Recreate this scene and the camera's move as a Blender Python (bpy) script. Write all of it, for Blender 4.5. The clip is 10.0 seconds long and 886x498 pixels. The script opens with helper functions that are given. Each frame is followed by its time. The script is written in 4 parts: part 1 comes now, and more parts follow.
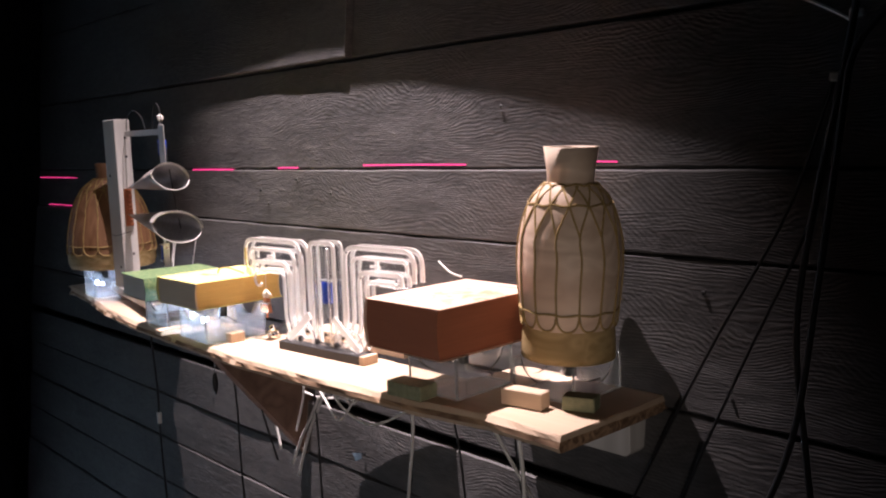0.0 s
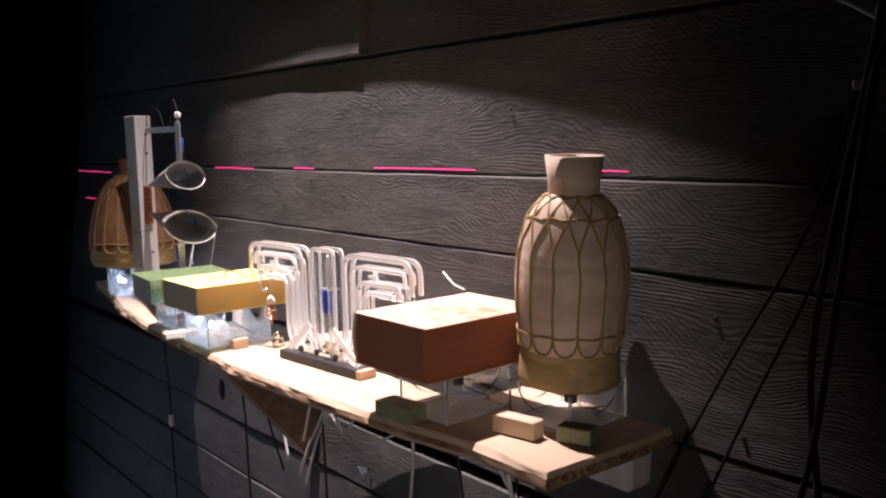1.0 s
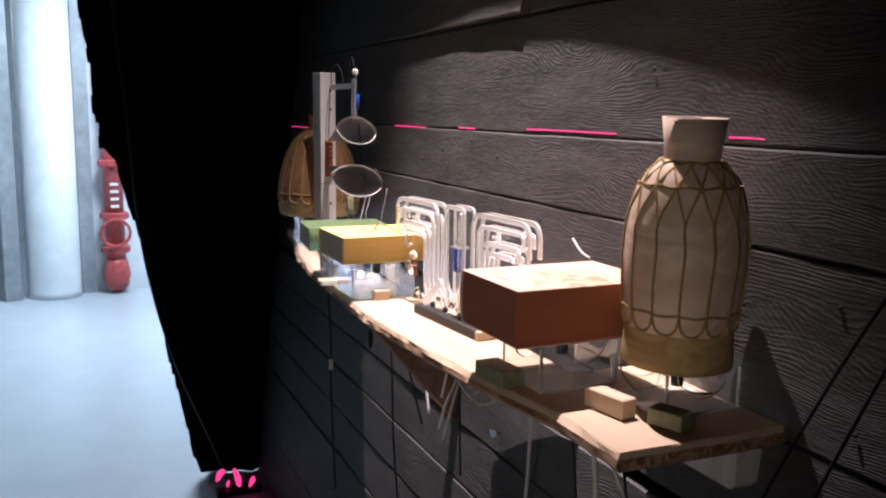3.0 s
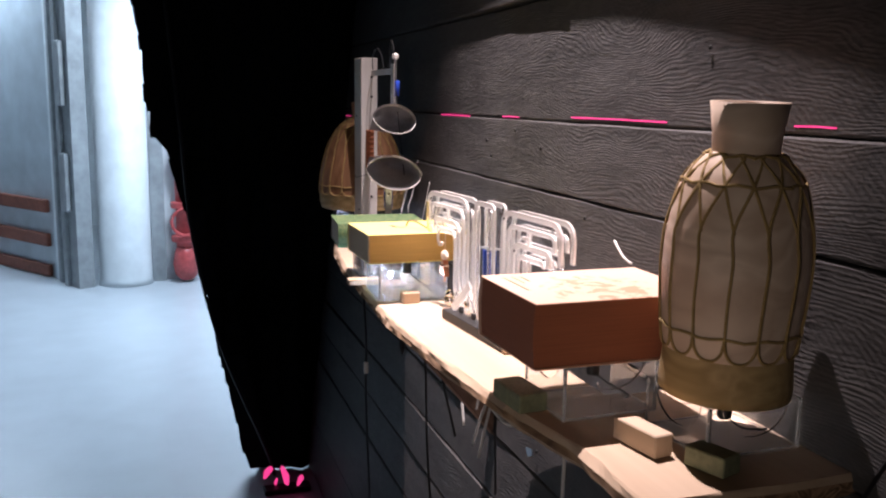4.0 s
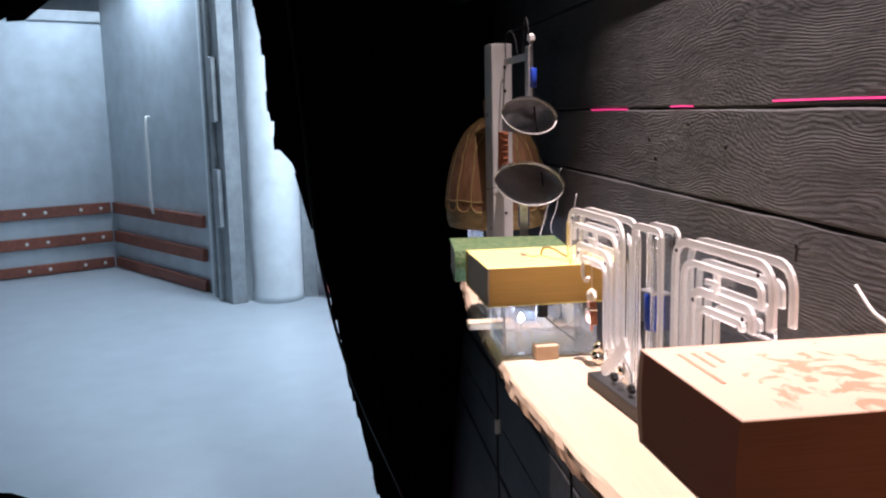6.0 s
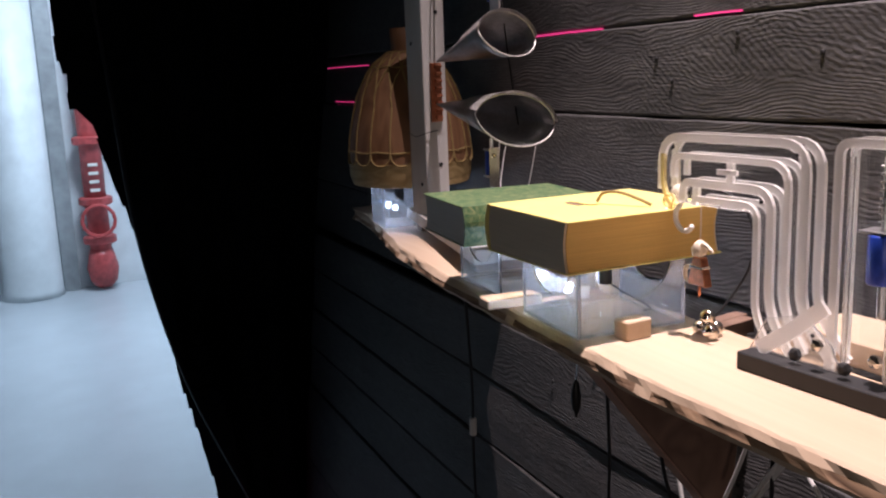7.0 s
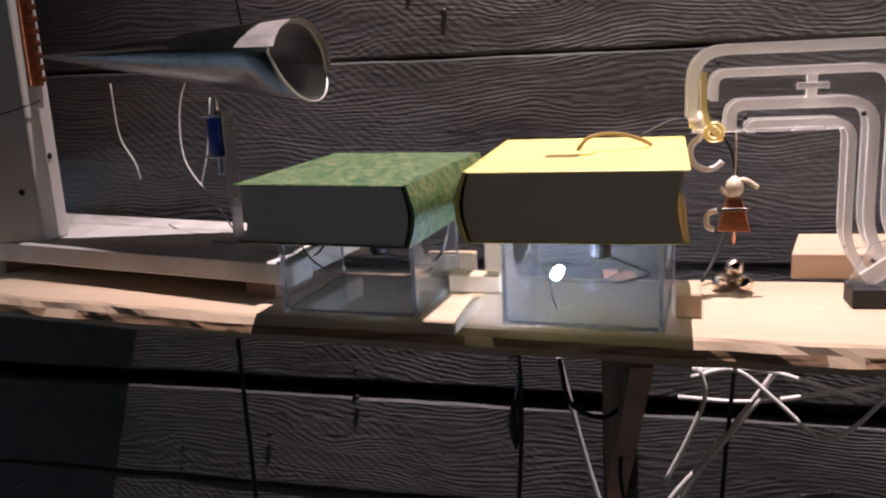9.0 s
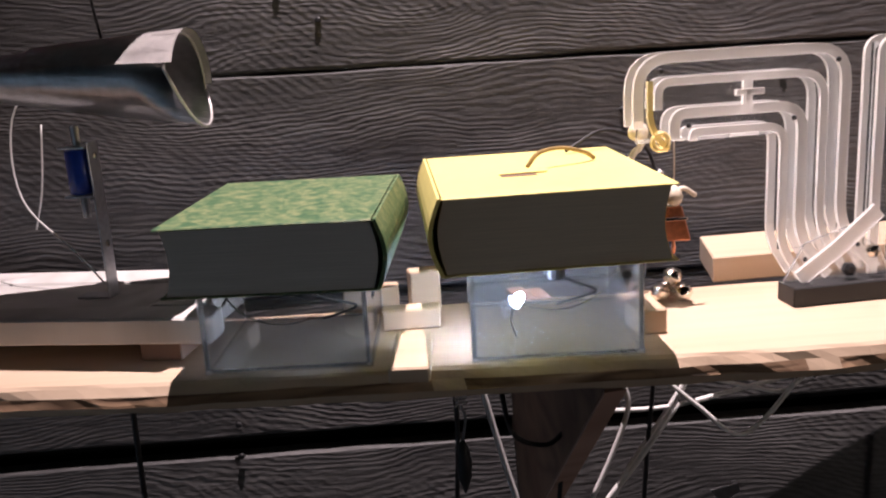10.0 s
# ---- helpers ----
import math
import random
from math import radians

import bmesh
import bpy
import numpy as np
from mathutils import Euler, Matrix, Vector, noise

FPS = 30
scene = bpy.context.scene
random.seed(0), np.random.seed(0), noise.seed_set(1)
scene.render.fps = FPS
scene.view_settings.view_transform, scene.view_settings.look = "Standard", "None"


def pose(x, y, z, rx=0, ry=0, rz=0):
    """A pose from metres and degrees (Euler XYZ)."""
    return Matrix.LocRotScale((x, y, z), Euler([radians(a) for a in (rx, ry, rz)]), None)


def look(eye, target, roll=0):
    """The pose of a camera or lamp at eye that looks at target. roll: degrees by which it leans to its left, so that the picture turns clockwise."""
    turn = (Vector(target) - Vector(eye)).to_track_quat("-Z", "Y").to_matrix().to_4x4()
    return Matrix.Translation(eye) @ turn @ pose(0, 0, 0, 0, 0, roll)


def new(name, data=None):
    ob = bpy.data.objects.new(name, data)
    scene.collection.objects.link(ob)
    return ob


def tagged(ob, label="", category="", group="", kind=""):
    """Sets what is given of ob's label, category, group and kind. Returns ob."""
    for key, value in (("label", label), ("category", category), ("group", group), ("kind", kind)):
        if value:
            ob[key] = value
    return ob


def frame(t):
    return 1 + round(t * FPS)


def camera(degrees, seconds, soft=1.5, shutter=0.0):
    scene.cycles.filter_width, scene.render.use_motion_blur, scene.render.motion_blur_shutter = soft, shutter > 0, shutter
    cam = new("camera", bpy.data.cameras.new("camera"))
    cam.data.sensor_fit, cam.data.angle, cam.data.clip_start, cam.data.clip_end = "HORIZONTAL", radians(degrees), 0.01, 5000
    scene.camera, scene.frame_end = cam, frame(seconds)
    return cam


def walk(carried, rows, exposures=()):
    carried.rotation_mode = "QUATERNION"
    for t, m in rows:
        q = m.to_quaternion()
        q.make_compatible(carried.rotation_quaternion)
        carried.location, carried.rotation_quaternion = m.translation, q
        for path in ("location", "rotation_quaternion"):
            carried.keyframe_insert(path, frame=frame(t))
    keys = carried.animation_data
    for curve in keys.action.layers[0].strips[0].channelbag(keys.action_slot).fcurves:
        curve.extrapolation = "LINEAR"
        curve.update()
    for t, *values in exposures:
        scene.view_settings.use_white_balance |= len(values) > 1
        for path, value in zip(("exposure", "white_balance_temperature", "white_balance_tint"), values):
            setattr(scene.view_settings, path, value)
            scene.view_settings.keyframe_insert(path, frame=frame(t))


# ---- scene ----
cam = camera(53.3, 10.0, soft=2.2)
PATH = [
    (0, (1.839, -1.169, 1.4), (0.38, 0.177, 1.159), -2.0),
    (0.5, (1.817, -1.114, 1.397), (0.328, 0.194, 1.131), -2.5),
    (1, (1.838, -1.028, 1.416), (0.287, 0.209, 1.164), -1.3),
    (1.5, (1.875, -0.959, 1.412), (0.226, 0.146, 1.167), -1.0),
    (2, (1.904, -0.928, 1.408), (0.18, 0.053, 1.155), -1.1),
    (2.5, (1.935, -0.906, 1.4), (0.153, -0.041, 1.126), -0.4),
    (4, (1.796, -0.716, 1.383), (-0.079, -0.104, 1.051), 0.8),
    (4.5, (1.741, -0.65, 1.419), (-0.198, -0.223, 1.18), -1.7),
    (5, (1.654, -0.527, 1.404), (-0.315, -0.294, 1.144), 1.0),
    (5.5, (1.564, -0.487, 1.382), (-0.405, -0.39, 1.05), 0.7),
    (6.8, (1.043, -0.787, 1.296), (-0.787, -0.062, 0.944), -3.4),
    (7, (0.955, -0.817, 1.283), (-0.836, -0.014, 0.898), -2.2),
    (7.5, (0.694, -0.856, 1.266), (-0.901, 0.286, 0.876), -3.5),
    (7.9, (0.541, -0.896, 1.262), (-0.824, 0.495, 0.814), -1.8),
    (8, (0.507, -0.895, 1.252), (-0.795, 0.561, 0.82), -1.9),
    (8.5, (0.326, -0.978, 1.248), (-0.501, 0.784, 0.786), -4.4),
    (9, (0.199, -0.996, 1.233), (-0.317, 0.881, 0.77), -2.9),
    (9.5, (0.1, -0.947, 1.238), (-0.071, 0.99, 0.773), -4.6),
    (10, (0.02, -0.937, 1.243), (0.089, 1.005, 0.768), -3.5),
]
walk(cam, [(t, look(eye, target, roll)) for t, eye, target, roll in PATH], [(0.0, 0.3), (1.5, 0.0), (2.5, 0.0), (4.0, -0.1), (5.5, -0.2), (7.0, -0.65), (8.5, -0.84), (10.0, -0.54)])

# ---- light ----
world = bpy.data.worlds.new("world")
world.use_nodes = True
world.node_tree.nodes["Background"].inputs["Color"].default_value = (0.5, 0.6, 0.8, 1)
world.node_tree.nodes["Background"].inputs["Strength"].default_value = 0.004
scene.world = world
scene.view_settings.exposure = 0.0


def lamp(name, kind, place, energy, color, **more):
    data = bpy.data.lights.new(name, kind)
    data.energy, data.color = energy, color
    ob = new(name, data)
    ob.location = place
    blend = more.get("blend", 0.1)
    for key, value in more.items():
        if key == "size":
            data.size = value
        if key == "size_y":
            data.shape, data.size_y = "RECTANGLE", value
        if key == "radius":
            data.shadow_soft_size = value
        if key == "cone":
            data.spot_size, data.spot_blend = radians(value), blend
    return ob


SPOT = (0.139, -0.10, 3.269)
spot = lamp("exhibit_spot", "SPOT", SPOT, 820, (1.0, 0.825, 0.86), radius=0.0035, cone=55, blend=1.0)
spot.matrix_world = look(SPOT, (0.31, -0.28, 1.0))
# Added unseen fill lamp, brightening drum, page edges and support from the right.
SIDE_FILL = (2.5, -2.0, 1.04)
side_fill = lamp("side_fill_light", "SPOT", SIDE_FILL, 38, (1.0, 0.86, 0.80), radius=0.10, cone=36, blend=1.0)
side_fill.matrix_world = look(SIDE_FILL, (0.48, -0.2, 1.08))
lamp("lift_light", "AREA", (-6.75, -1.95, 2.72), 98, (0.63, 0.79, 1.0), size=0.9)
lamp("lobby_light", "AREA", (-4.3, -0.1, 2.8), 170, (0.65, 0.80, 1.0), size=0.8)
for place, power in (((0.098, -0.272, 1.036), 2.6), ((-0.655, -0.195, 1.032), 0.25)):
    lamp("diode_light", "POINT", place, power, (0.56, 0.68, 1.0), radius=0.005)

# ---- materials ----


def material(name):
    m = bpy.data.materials.new(name)
    m.use_nodes = True
    nt = m.node_tree
    return m, nt, nt.nodes["Principled BSDF"]


def node(nt, kind, **values):
    n = nt.nodes.new(kind)
    for key, value in values.items():
        n.inputs[key.replace("_", " ")].default_value = value
    return n


def ramp(nt, source, a, b, lo=0.3, hi=0.7):
    r = nt.nodes.new("ShaderNodeValToRGB")
    r.color_ramp.elements[0].position, r.color_ramp.elements[1].position = lo, hi
    r.color_ramp.elements[0].color, r.color_ramp.elements[1].color = (*a, 1), (*b, 1)
    nt.links.new(source, r.inputs[0])
    return r.outputs[0]


def coords(nt, scale, use="Object"):
    tc, mp = nt.nodes.new("ShaderNodeTexCoord"), nt.nodes.new("ShaderNodeMapping")
    mp.inputs["Scale"].default_value = scale
    nt.links.new(tc.outputs[use], mp.inputs[0])
    return mp.outputs[0]


def shifted(nt, vector):
    """Adds a different shift for each object, so that repeats differ."""
    info, mul, add = nt.nodes.new("ShaderNodeObjectInfo"), nt.nodes.new("ShaderNodeMath"), nt.nodes.new("ShaderNodeVectorMath")
    mul.operation, mul.inputs[1].default_value = "MULTIPLY", 37.0
    nt.links.new(info.outputs["Random"], mul.inputs[0])
    nt.links.new(vector, add.inputs[0])
    nt.links.new(mul.outputs[0], add.inputs[1])
    return add.outputs[0]


def bump(nt, bsdf, height, strength, distance, before=None):
    b = node(nt, "ShaderNodeBump", Strength=strength, Distance=distance)
    nt.links.new(height, b.inputs["Height"])
    if before:
        nt.links.new(before, b.inputs["Normal"])
    nt.links.new(b.outputs[0], bsdf.inputs["Normal"])
    return b.outputs[0]


def plain(name, color, rough=0.5, metal=0.0, vary=0.25, size=60.0, relief=0.0, gloss=0.5):
    """A surface with slight blotches at two scales and a fine relief."""
    m, nt, b = material(name)
    v = coords(nt, (1, 1, 1))
    n1 = node(nt, "ShaderNodeTexNoise", Scale=size * 0.2, Detail=3.0)
    n2 = node(nt, "ShaderNodeTexNoise", Scale=size * 2.5, Detail=5.0)
    mix = nt.nodes.new("ShaderNodeMath")
    mix.operation = "ADD"
    for k, n in enumerate((n1, n2)):
        nt.links.new(v, n.inputs["Vector"])
        nt.links.new(n.outputs[0], mix.inputs[k])
    half = nt.nodes.new("ShaderNodeMath")
    half.operation, half.inputs[1].default_value = "MULTIPLY", 0.5
    nt.links.new(mix.outputs[0], half.inputs[0])
    dark, light = [c * (1 - vary) for c in color], [min(1, c * (1 + vary)) for c in color]
    nt.links.new(ramp(nt, half.outputs[0], dark, light, 0.35, 0.65), b.inputs["Base Color"])
    b.inputs["Roughness"].default_value, b.inputs["Metallic"].default_value = rough, metal
    b.inputs["Specular IOR Level"].default_value = gloss
    if relief:
        bump(nt, b, n2.outputs[0], 0.5, relief)
    return m


def wood(name, dark, light, grain, rough=0.7, relief=0.0006, rings=9.0, saw=0.0, along="x", lines_n=11.0, even=False, gloss=0.5):
    """Sawn wood: rings and fibres drawn along one axis, and saw marks across it."""
    m, nt, b = material(name)
    k = {"x": (0.12, 1, 1), "y": (1, 0.12, 1), "z": (1, 1, 0.12)}[along]
    v = shifted(nt, coords(nt, k))
    big = node(nt, "ShaderNodeTexNoise", Scale=rings, Detail=2.0, Distortion=0.6)
    nt.links.new(v, big.inputs["Vector"])
    lines = nt.nodes.new("ShaderNodeMath")
    lines.operation, lines.inputs[1].default_value = "MULTIPLY", lines_n
    nt.links.new(big.outputs[0], lines.inputs[0])
    wave = nt.nodes.new("ShaderNodeMath")
    wave.operation, wave.inputs[1].default_value = "PINGPONG", 1.0
    nt.links.new(lines.outputs[0], wave.inputs[0])
    fine = node(nt, "ShaderNodeTexNoise", Scale=grain, Detail=6.0)
    fine_v = shifted(nt, coords(nt, tuple(c * (0.3 if c < 1 else 1) for c in k)))
    nt.links.new(fine_v, fine.inputs["Vector"])
    mix = nt.nodes.new("ShaderNodeMix")
    mix.data_type, mix.inputs[0].default_value = "FLOAT", 0.5
    nt.links.new(wave.outputs[0], mix.inputs[2])
    nt.links.new(fine.outputs[0], mix.inputs[3])
    height = mix.outputs[0]
    nt.links.new(ramp(nt, fine.outputs[0] if even else height, dark, light, 0.2, 0.8), b.inputs["Base Color"])
    b.inputs["Roughness"].default_value = rough
    b.inputs["Specular IOR Level"].default_value = gloss
    if saw:
        tilt, squeeze = nt.nodes.new("ShaderNodeMapping"), nt.nodes.new("ShaderNodeMapping")
        tilt.inputs["Rotation"].default_value = (0, radians(36), 0)
        squeeze.inputs["Scale"].default_value = (75, 75, 6)
        tc = nt.nodes.new("ShaderNodeTexCoord")
        nt.links.new(shifted(nt, tc.outputs["Object"]), tilt.inputs[0])
        nt.links.new(tilt.outputs[0], squeeze.inputs[0])
        marks = node(nt, "ShaderNodeTexNoise", Scale=1.0, Detail=2.0, Distortion=1.2)
        nt.links.new(squeeze.outputs[0], marks.inputs["Vector"])
        patch = node(nt, "ShaderNodeTexNoise", Scale=3.0, Detail=1.0)
        nt.links.new(tilt.outputs[0], patch.inputs["Vector"])
        gain = nt.nodes.new("ShaderNodeMapRange")
        gain.inputs["From Min"].default_value, gain.inputs["From Max"].default_value = 0.4, 0.65
        nt.links.new(patch.outputs[0], gain.inputs[0])
        soft = nt.nodes.new("ShaderNodeMath")
        soft.operation = "MULTIPLY"
        nt.links.new(marks.outputs[0], soft.inputs[0])
        nt.links.new(gain.outputs[0], soft.inputs[1])
        first = bump(nt, b, soft.outputs[0], 0.6, saw)
        bump(nt, b, height, 0.8, relief, first)
    else:
        bump(nt, b, height, 0.7, relief)
    return m


def math_node(nt, operation, a, b=None):
    n = nt.nodes.new("ShaderNodeMath")
    n.operation = operation
    for k, v in enumerate((a, b)):
        if v is None:
            continue
        if isinstance(v, (int, float)):
            n.inputs[k].default_value = v
        else:
            nt.links.new(v, n.inputs[k])
    return n.outputs[0]


KNOTS = [(0.54, 1.335, 0.020, 0.030), (0.025, 1.277, 0.026, 0.034), (0.493, 1.49, 0.030, 0.06), (-0.25, 1.46, 0.016, 0.03), (0.9, 1.29, 0.022, 0.05), (0.30, 1.12, 0.014, 0.03), (1.25, 1.10, 0.02, 0.04), (-0.22, 0.75, 0.016, 0.03)]


def rough_sawn(name):
    """Rough-sawn planks under thin black paint: raised year rings that bend round knots, saw marks across them, colour
    paler where the relief is higher.
    """
    m, nt, b = material(name)
    tc = nt.nodes.new("ShaderNodeTexCoord")
    v = tc.outputs["Object"]
    xyz = nt.nodes.new("ShaderNodeSeparateXYZ")
    nt.links.new(v, xyz.inputs[0])
    x, z = xyz.outputs[0], xyz.outputs[2]

    def blotch(scale, size, detail, rough=0.5):
        mp = nt.nodes.new("ShaderNodeMapping")
        mp.inputs["Scale"].default_value = scale
        nt.links.new(v, mp.inputs[0])
        n = node(nt, "ShaderNodeTexNoise", Scale=size, Detail=detail, Roughness=rough)
        nt.links.new(mp.outputs[0], n.inputs["Vector"])
        return n.outputs[0]

    info = nt.nodes.new("ShaderNodeObjectInfo")
    way = math_node(nt, "ADD", z, math_node(nt, "MULTIPLY", blotch((1, 1, 2.2), 2.2, 2.0), 0.16))
    way = math_node(nt, "ADD", way, math_node(nt, "MULTIPLY", blotch((4, 1, 9), 2.5, 3.0), 0.016))
    way = math_node(nt, "ADD", way, math_node(nt, "MULTIPLY", blotch((5, 1, 26), 6.0, 4.0, 0.6), 0.007))
    way = math_node(nt, "ADD", way, math_node(nt, "MULTIPLY", info.outputs["Random"], 0.3))
    for kx, kz, rise, wide in KNOTS:
        dx, dz = math_node(nt, "MULTIPLY", math_node(nt, "SUBTRACT", x, kx), 0.55), math_node(nt, "SUBTRACT", z, kz)
        r2 = math_node(nt, "ADD", math_node(nt, "MULTIPLY", dx, dx), math_node(nt, "MULTIPLY", dz, dz))
        way = math_node(nt, "ADD", way, math_node(nt, "MULTIPLY", math_node(nt, "EXPONENT", math_node(nt, "MULTIPLY", r2, -1.0 / wide ** 2)), rise))
    rings = math_node(nt, "SINE", math_node(nt, "MULTIPLY", way, 2 * math.pi / 0.0054))
    rings = math_node(nt, "MULTIPLY", math_node(nt, "ADD", rings, 1.0), 0.5)
    strong = nt.nodes.new("ShaderNodeMapRange")
    strong.inputs["From Min"].default_value, strong.inputs["From Max"].default_value = 0.36, 0.66
    strong.inputs["To Min"].default_value, strong.inputs["To Max"].default_value = 0.12, 1.0
    nt.links.new(blotch((2, 1, 9), 3.0, 4.0), strong.inputs[0])
    rings = math_node(nt, "MULTIPLY", rings, strong.outputs[0])
    slant = math_node(nt, "ADD", math_node(nt, "MULTIPLY", x, 0.75), z)
    slant = math_node(nt, "ADD", slant, math_node(nt, "MULTIPLY", blotch((1, 1, 1), 14.0, 4.0, 0.65), 0.016))
    saw = math_node(nt, "MULTIPLY", math_node(nt, "ADD", math_node(nt, "SINE", math_node(nt, "MULTIPLY", slant, 2 * math.pi / 0.0105)), 1.0), 0.5)
    patch = nt.nodes.new("ShaderNodeMapRange")
    patch.inputs["From Min"].default_value, patch.inputs["From Max"].default_value = 0.47, 0.62
    nt.links.new(blotch((1, 1, 2.5), 2.6, 2.0), patch.inputs[0])
    saw = math_node(nt, "MULTIPLY", saw, patch.outputs[0])
    fibre = blotch((0.10, 1, 1), 260.0, 5.0, 0.65)
    pits = blotch((0.5, 1, 1), 70.0, 4.0, 0.6)
    height = math_node(nt, "ADD", math_node(nt, "MULTIPLY", rings, 0.45), math_node(nt, "MULTIPLY", saw, 0.26))
    height = math_node(nt, "ADD", height, math_node(nt, "ADD", math_node(nt, "MULTIPLY", fibre, 0.75), math_node(nt, "MULTIPLY", pits, 1.0)))
    bump(nt, b, height, 0.9, 0.0016)
    tone = math_node(nt, "ADD", math_node(nt, "MULTIPLY", height, 0.45), math_node(nt, "MULTIPLY", blotch((0.4, 1, 1), 5.0, 4.0), 0.6))
    nt.links.new(ramp(nt, tone, (0.034, 0.034, 0.035), (0.118, 0.114, 0.112), 0.45, 1.0), b.inputs["Base Color"])
    b.inputs["Roughness"].default_value = 0.6
    b.inputs["Specular IOR Level"].default_value = 0.25
    return m


def glass(name, color, rough, ior=1.49, clear=1.0):
    m, nt, b = material(name)
    b.inputs["Base Color"].default_value = (*color, 1)
    b.inputs["Transmission Weight"].default_value = clear
    b.inputs["IOR"].default_value = ior
    n = node(nt, "ShaderNodeTexNoise", Scale=45.0, Detail=4.0)
    nt.links.new(coords(nt, (1, 1, 1)), n.inputs["Vector"])
    r = nt.nodes.new("ShaderNodeMapRange")
    r.inputs["From Min"].default_value, r.inputs["From Max"].default_value = 0.35, 0.7
    r.inputs["To Min"].default_value, r.inputs["To Max"].default_value = rough, rough + 0.05
    nt.links.new(n.outputs[0], r.inputs[0])
    nt.links.new(r.outputs[0], b.inputs["Roughness"])
    return m


def glow(name, color, strength):
    m, nt, b = material(name)
    b.inputs["Base Color"].default_value = (*color, 1)
    b.inputs["Emission Color"].default_value = (*color, 1)
    b.inputs["Emission Strength"].default_value = strength
    return m


def mottled(name, a, b2, c, size, rough=0.45):
    """A printed cover in three blotchy tones."""
    m, nt, b = material(name)
    n = node(nt, "ShaderNodeTexNoise", Scale=size, Detail=6.0, Distortion=1.2)
    nt.links.new(coords(nt, (1, 1, 1)), n.inputs["Vector"])
    r = nt.nodes.new("ShaderNodeValToRGB")
    r.color_ramp.elements[0].position, r.color_ramp.elements[1].position = 0.38, 0.64
    r.color_ramp.elements[0].color, r.color_ramp.elements[1].color = (*a, 1), (*c, 1)
    mid = r.color_ramp.elements.new(0.52)
    mid.color = (*b2, 1)
    nt.links.new(n.outputs[0], r.inputs[0])
    nt.links.new(r.outputs[0], b.inputs["Base Color"])
    b.inputs["Roughness"].default_value = rough
    f = node(nt, "ShaderNodeTexNoise", Scale=700.0, Detail=2.0)
    nt.links.new(coords(nt, (1, 1, 1)), f.inputs["Vector"])
    bump(nt, b, f.outputs[0], 0.3, 0.0002)
    return m


def printed(name, ground, ink):
    """A pale russet cover with one large blotchy red figure printed in its middle."""
    m, nt, b = material(name)
    v = coords(nt, (1, 1, 1))
    n = node(nt, "ShaderNodeTexNoise", Scale=26.0, Detail=4.0, Distortion=2.2)
    fine = node(nt, "ShaderNodeTexNoise", Scale=160.0, Detail=4.0)
    for q in (n, fine):
        nt.links.new(v, q.inputs["Vector"])
    far = nt.nodes.new("ShaderNodeVectorMath")
    far.operation, far.inputs[1].default_value = "DISTANCE", (0.105, 0.115, 0.08)
    nt.links.new(v, far.inputs[0])
    near = nt.nodes.new("ShaderNodeMapRange")
    near.inputs["From Min"].default_value, near.inputs["From Max"].default_value = 0.045, 0.105
    near.inputs["To Min"].default_value, near.inputs["To Max"].default_value = 0.10, -0.16
    nt.links.new(far.outputs["Value"], near.inputs[0])
    total = math_node(nt, "ADD", math_node(nt, "ADD", n.outputs[0], near.outputs[0]), math_node(nt, "MULTIPLY", fine.outputs[0], 0.10))
    nt.links.new(ramp(nt, total, ground, ink, 0.60, 0.68), b.inputs["Base Color"])
    b.inputs["Roughness"].default_value = 0.45
    bump(nt, b, fine.outputs[0], 0.3, 0.0003)
    return m


def pages(name, color, gap):
    """Stacked paper leaves: thin level lines."""
    m, nt, b = material(name)
    n = node(nt, "ShaderNodeTexNoise", Scale=1.0, Detail=3.0)
    nt.links.new(coords(nt, (14, 14, gap)), n.inputs["Vector"])
    dark = [c * 0.84 for c in color]
    nt.links.new(ramp(nt, n.outputs[0], dark, color, 0.3, 0.65), b.inputs["Base Color"])
    b.inputs["Roughness"].default_value = 0.85
    bump(nt, b, n.outputs[0], 0.6, 0.0005)
    return m


BLACK_WOOD = rough_sawn("black_painted_wood")
RAW_WOOD = wood("raw_pine", (0.46, 0.335, 0.225), (0.57, 0.435, 0.31), 90.0, 0.75, 0.0007, 4.0, lines_n=7.0)
BARK = wood("bark_edge", (0.10, 0.055, 0.03), (0.42, 0.27, 0.16), 60.0, 0.9, 0.002, 30.0)
BROWN_WOOD = wood("brown_board", (0.13, 0.075, 0.05), (0.22, 0.135, 0.095), 45.0, 0.7, 0.0005, 8.0)
SALMON_WOOD = wood("salmon_sawn_edge", (0.34, 0.20, 0.15), (0.46, 0.29, 0.22), 45.0, 0.7, 0.0005, 8.0)
WHITE_WOOD = wood("whitewashed_wood", (0.50, 0.48, 0.45), (0.68, 0.66, 0.63), 50.0, 0.7, 0.0004, 6.0, along="z")
VENEER = wood("drum_veneer", (0.60, 0.44, 0.32), (0.78, 0.62, 0.48), 60.0, 0.6, 0.0006, 14.0)
OCHRE = wood("ochre_band", (0.34, 0.23, 0.09), (0.50, 0.36, 0.17), 80.0, 0.7, 0.0005, 20.0)
DARK_VENEER = wood("dark_drum_veneer", (0.19, 0.09, 0.042), (0.31, 0.16, 0.08), 60.0, 0.6, 0.0006, 14.0, along="z")
CORD = plain("jute_cord", (0.36, 0.25, 0.10), 0.9, 0, 0.4, 300, 0.0004)
CURTAIN = plain("black_cloth", (0.011, 0.011, 0.012), 0.95, 0, 0.4, 12, 0.002, 0.05)
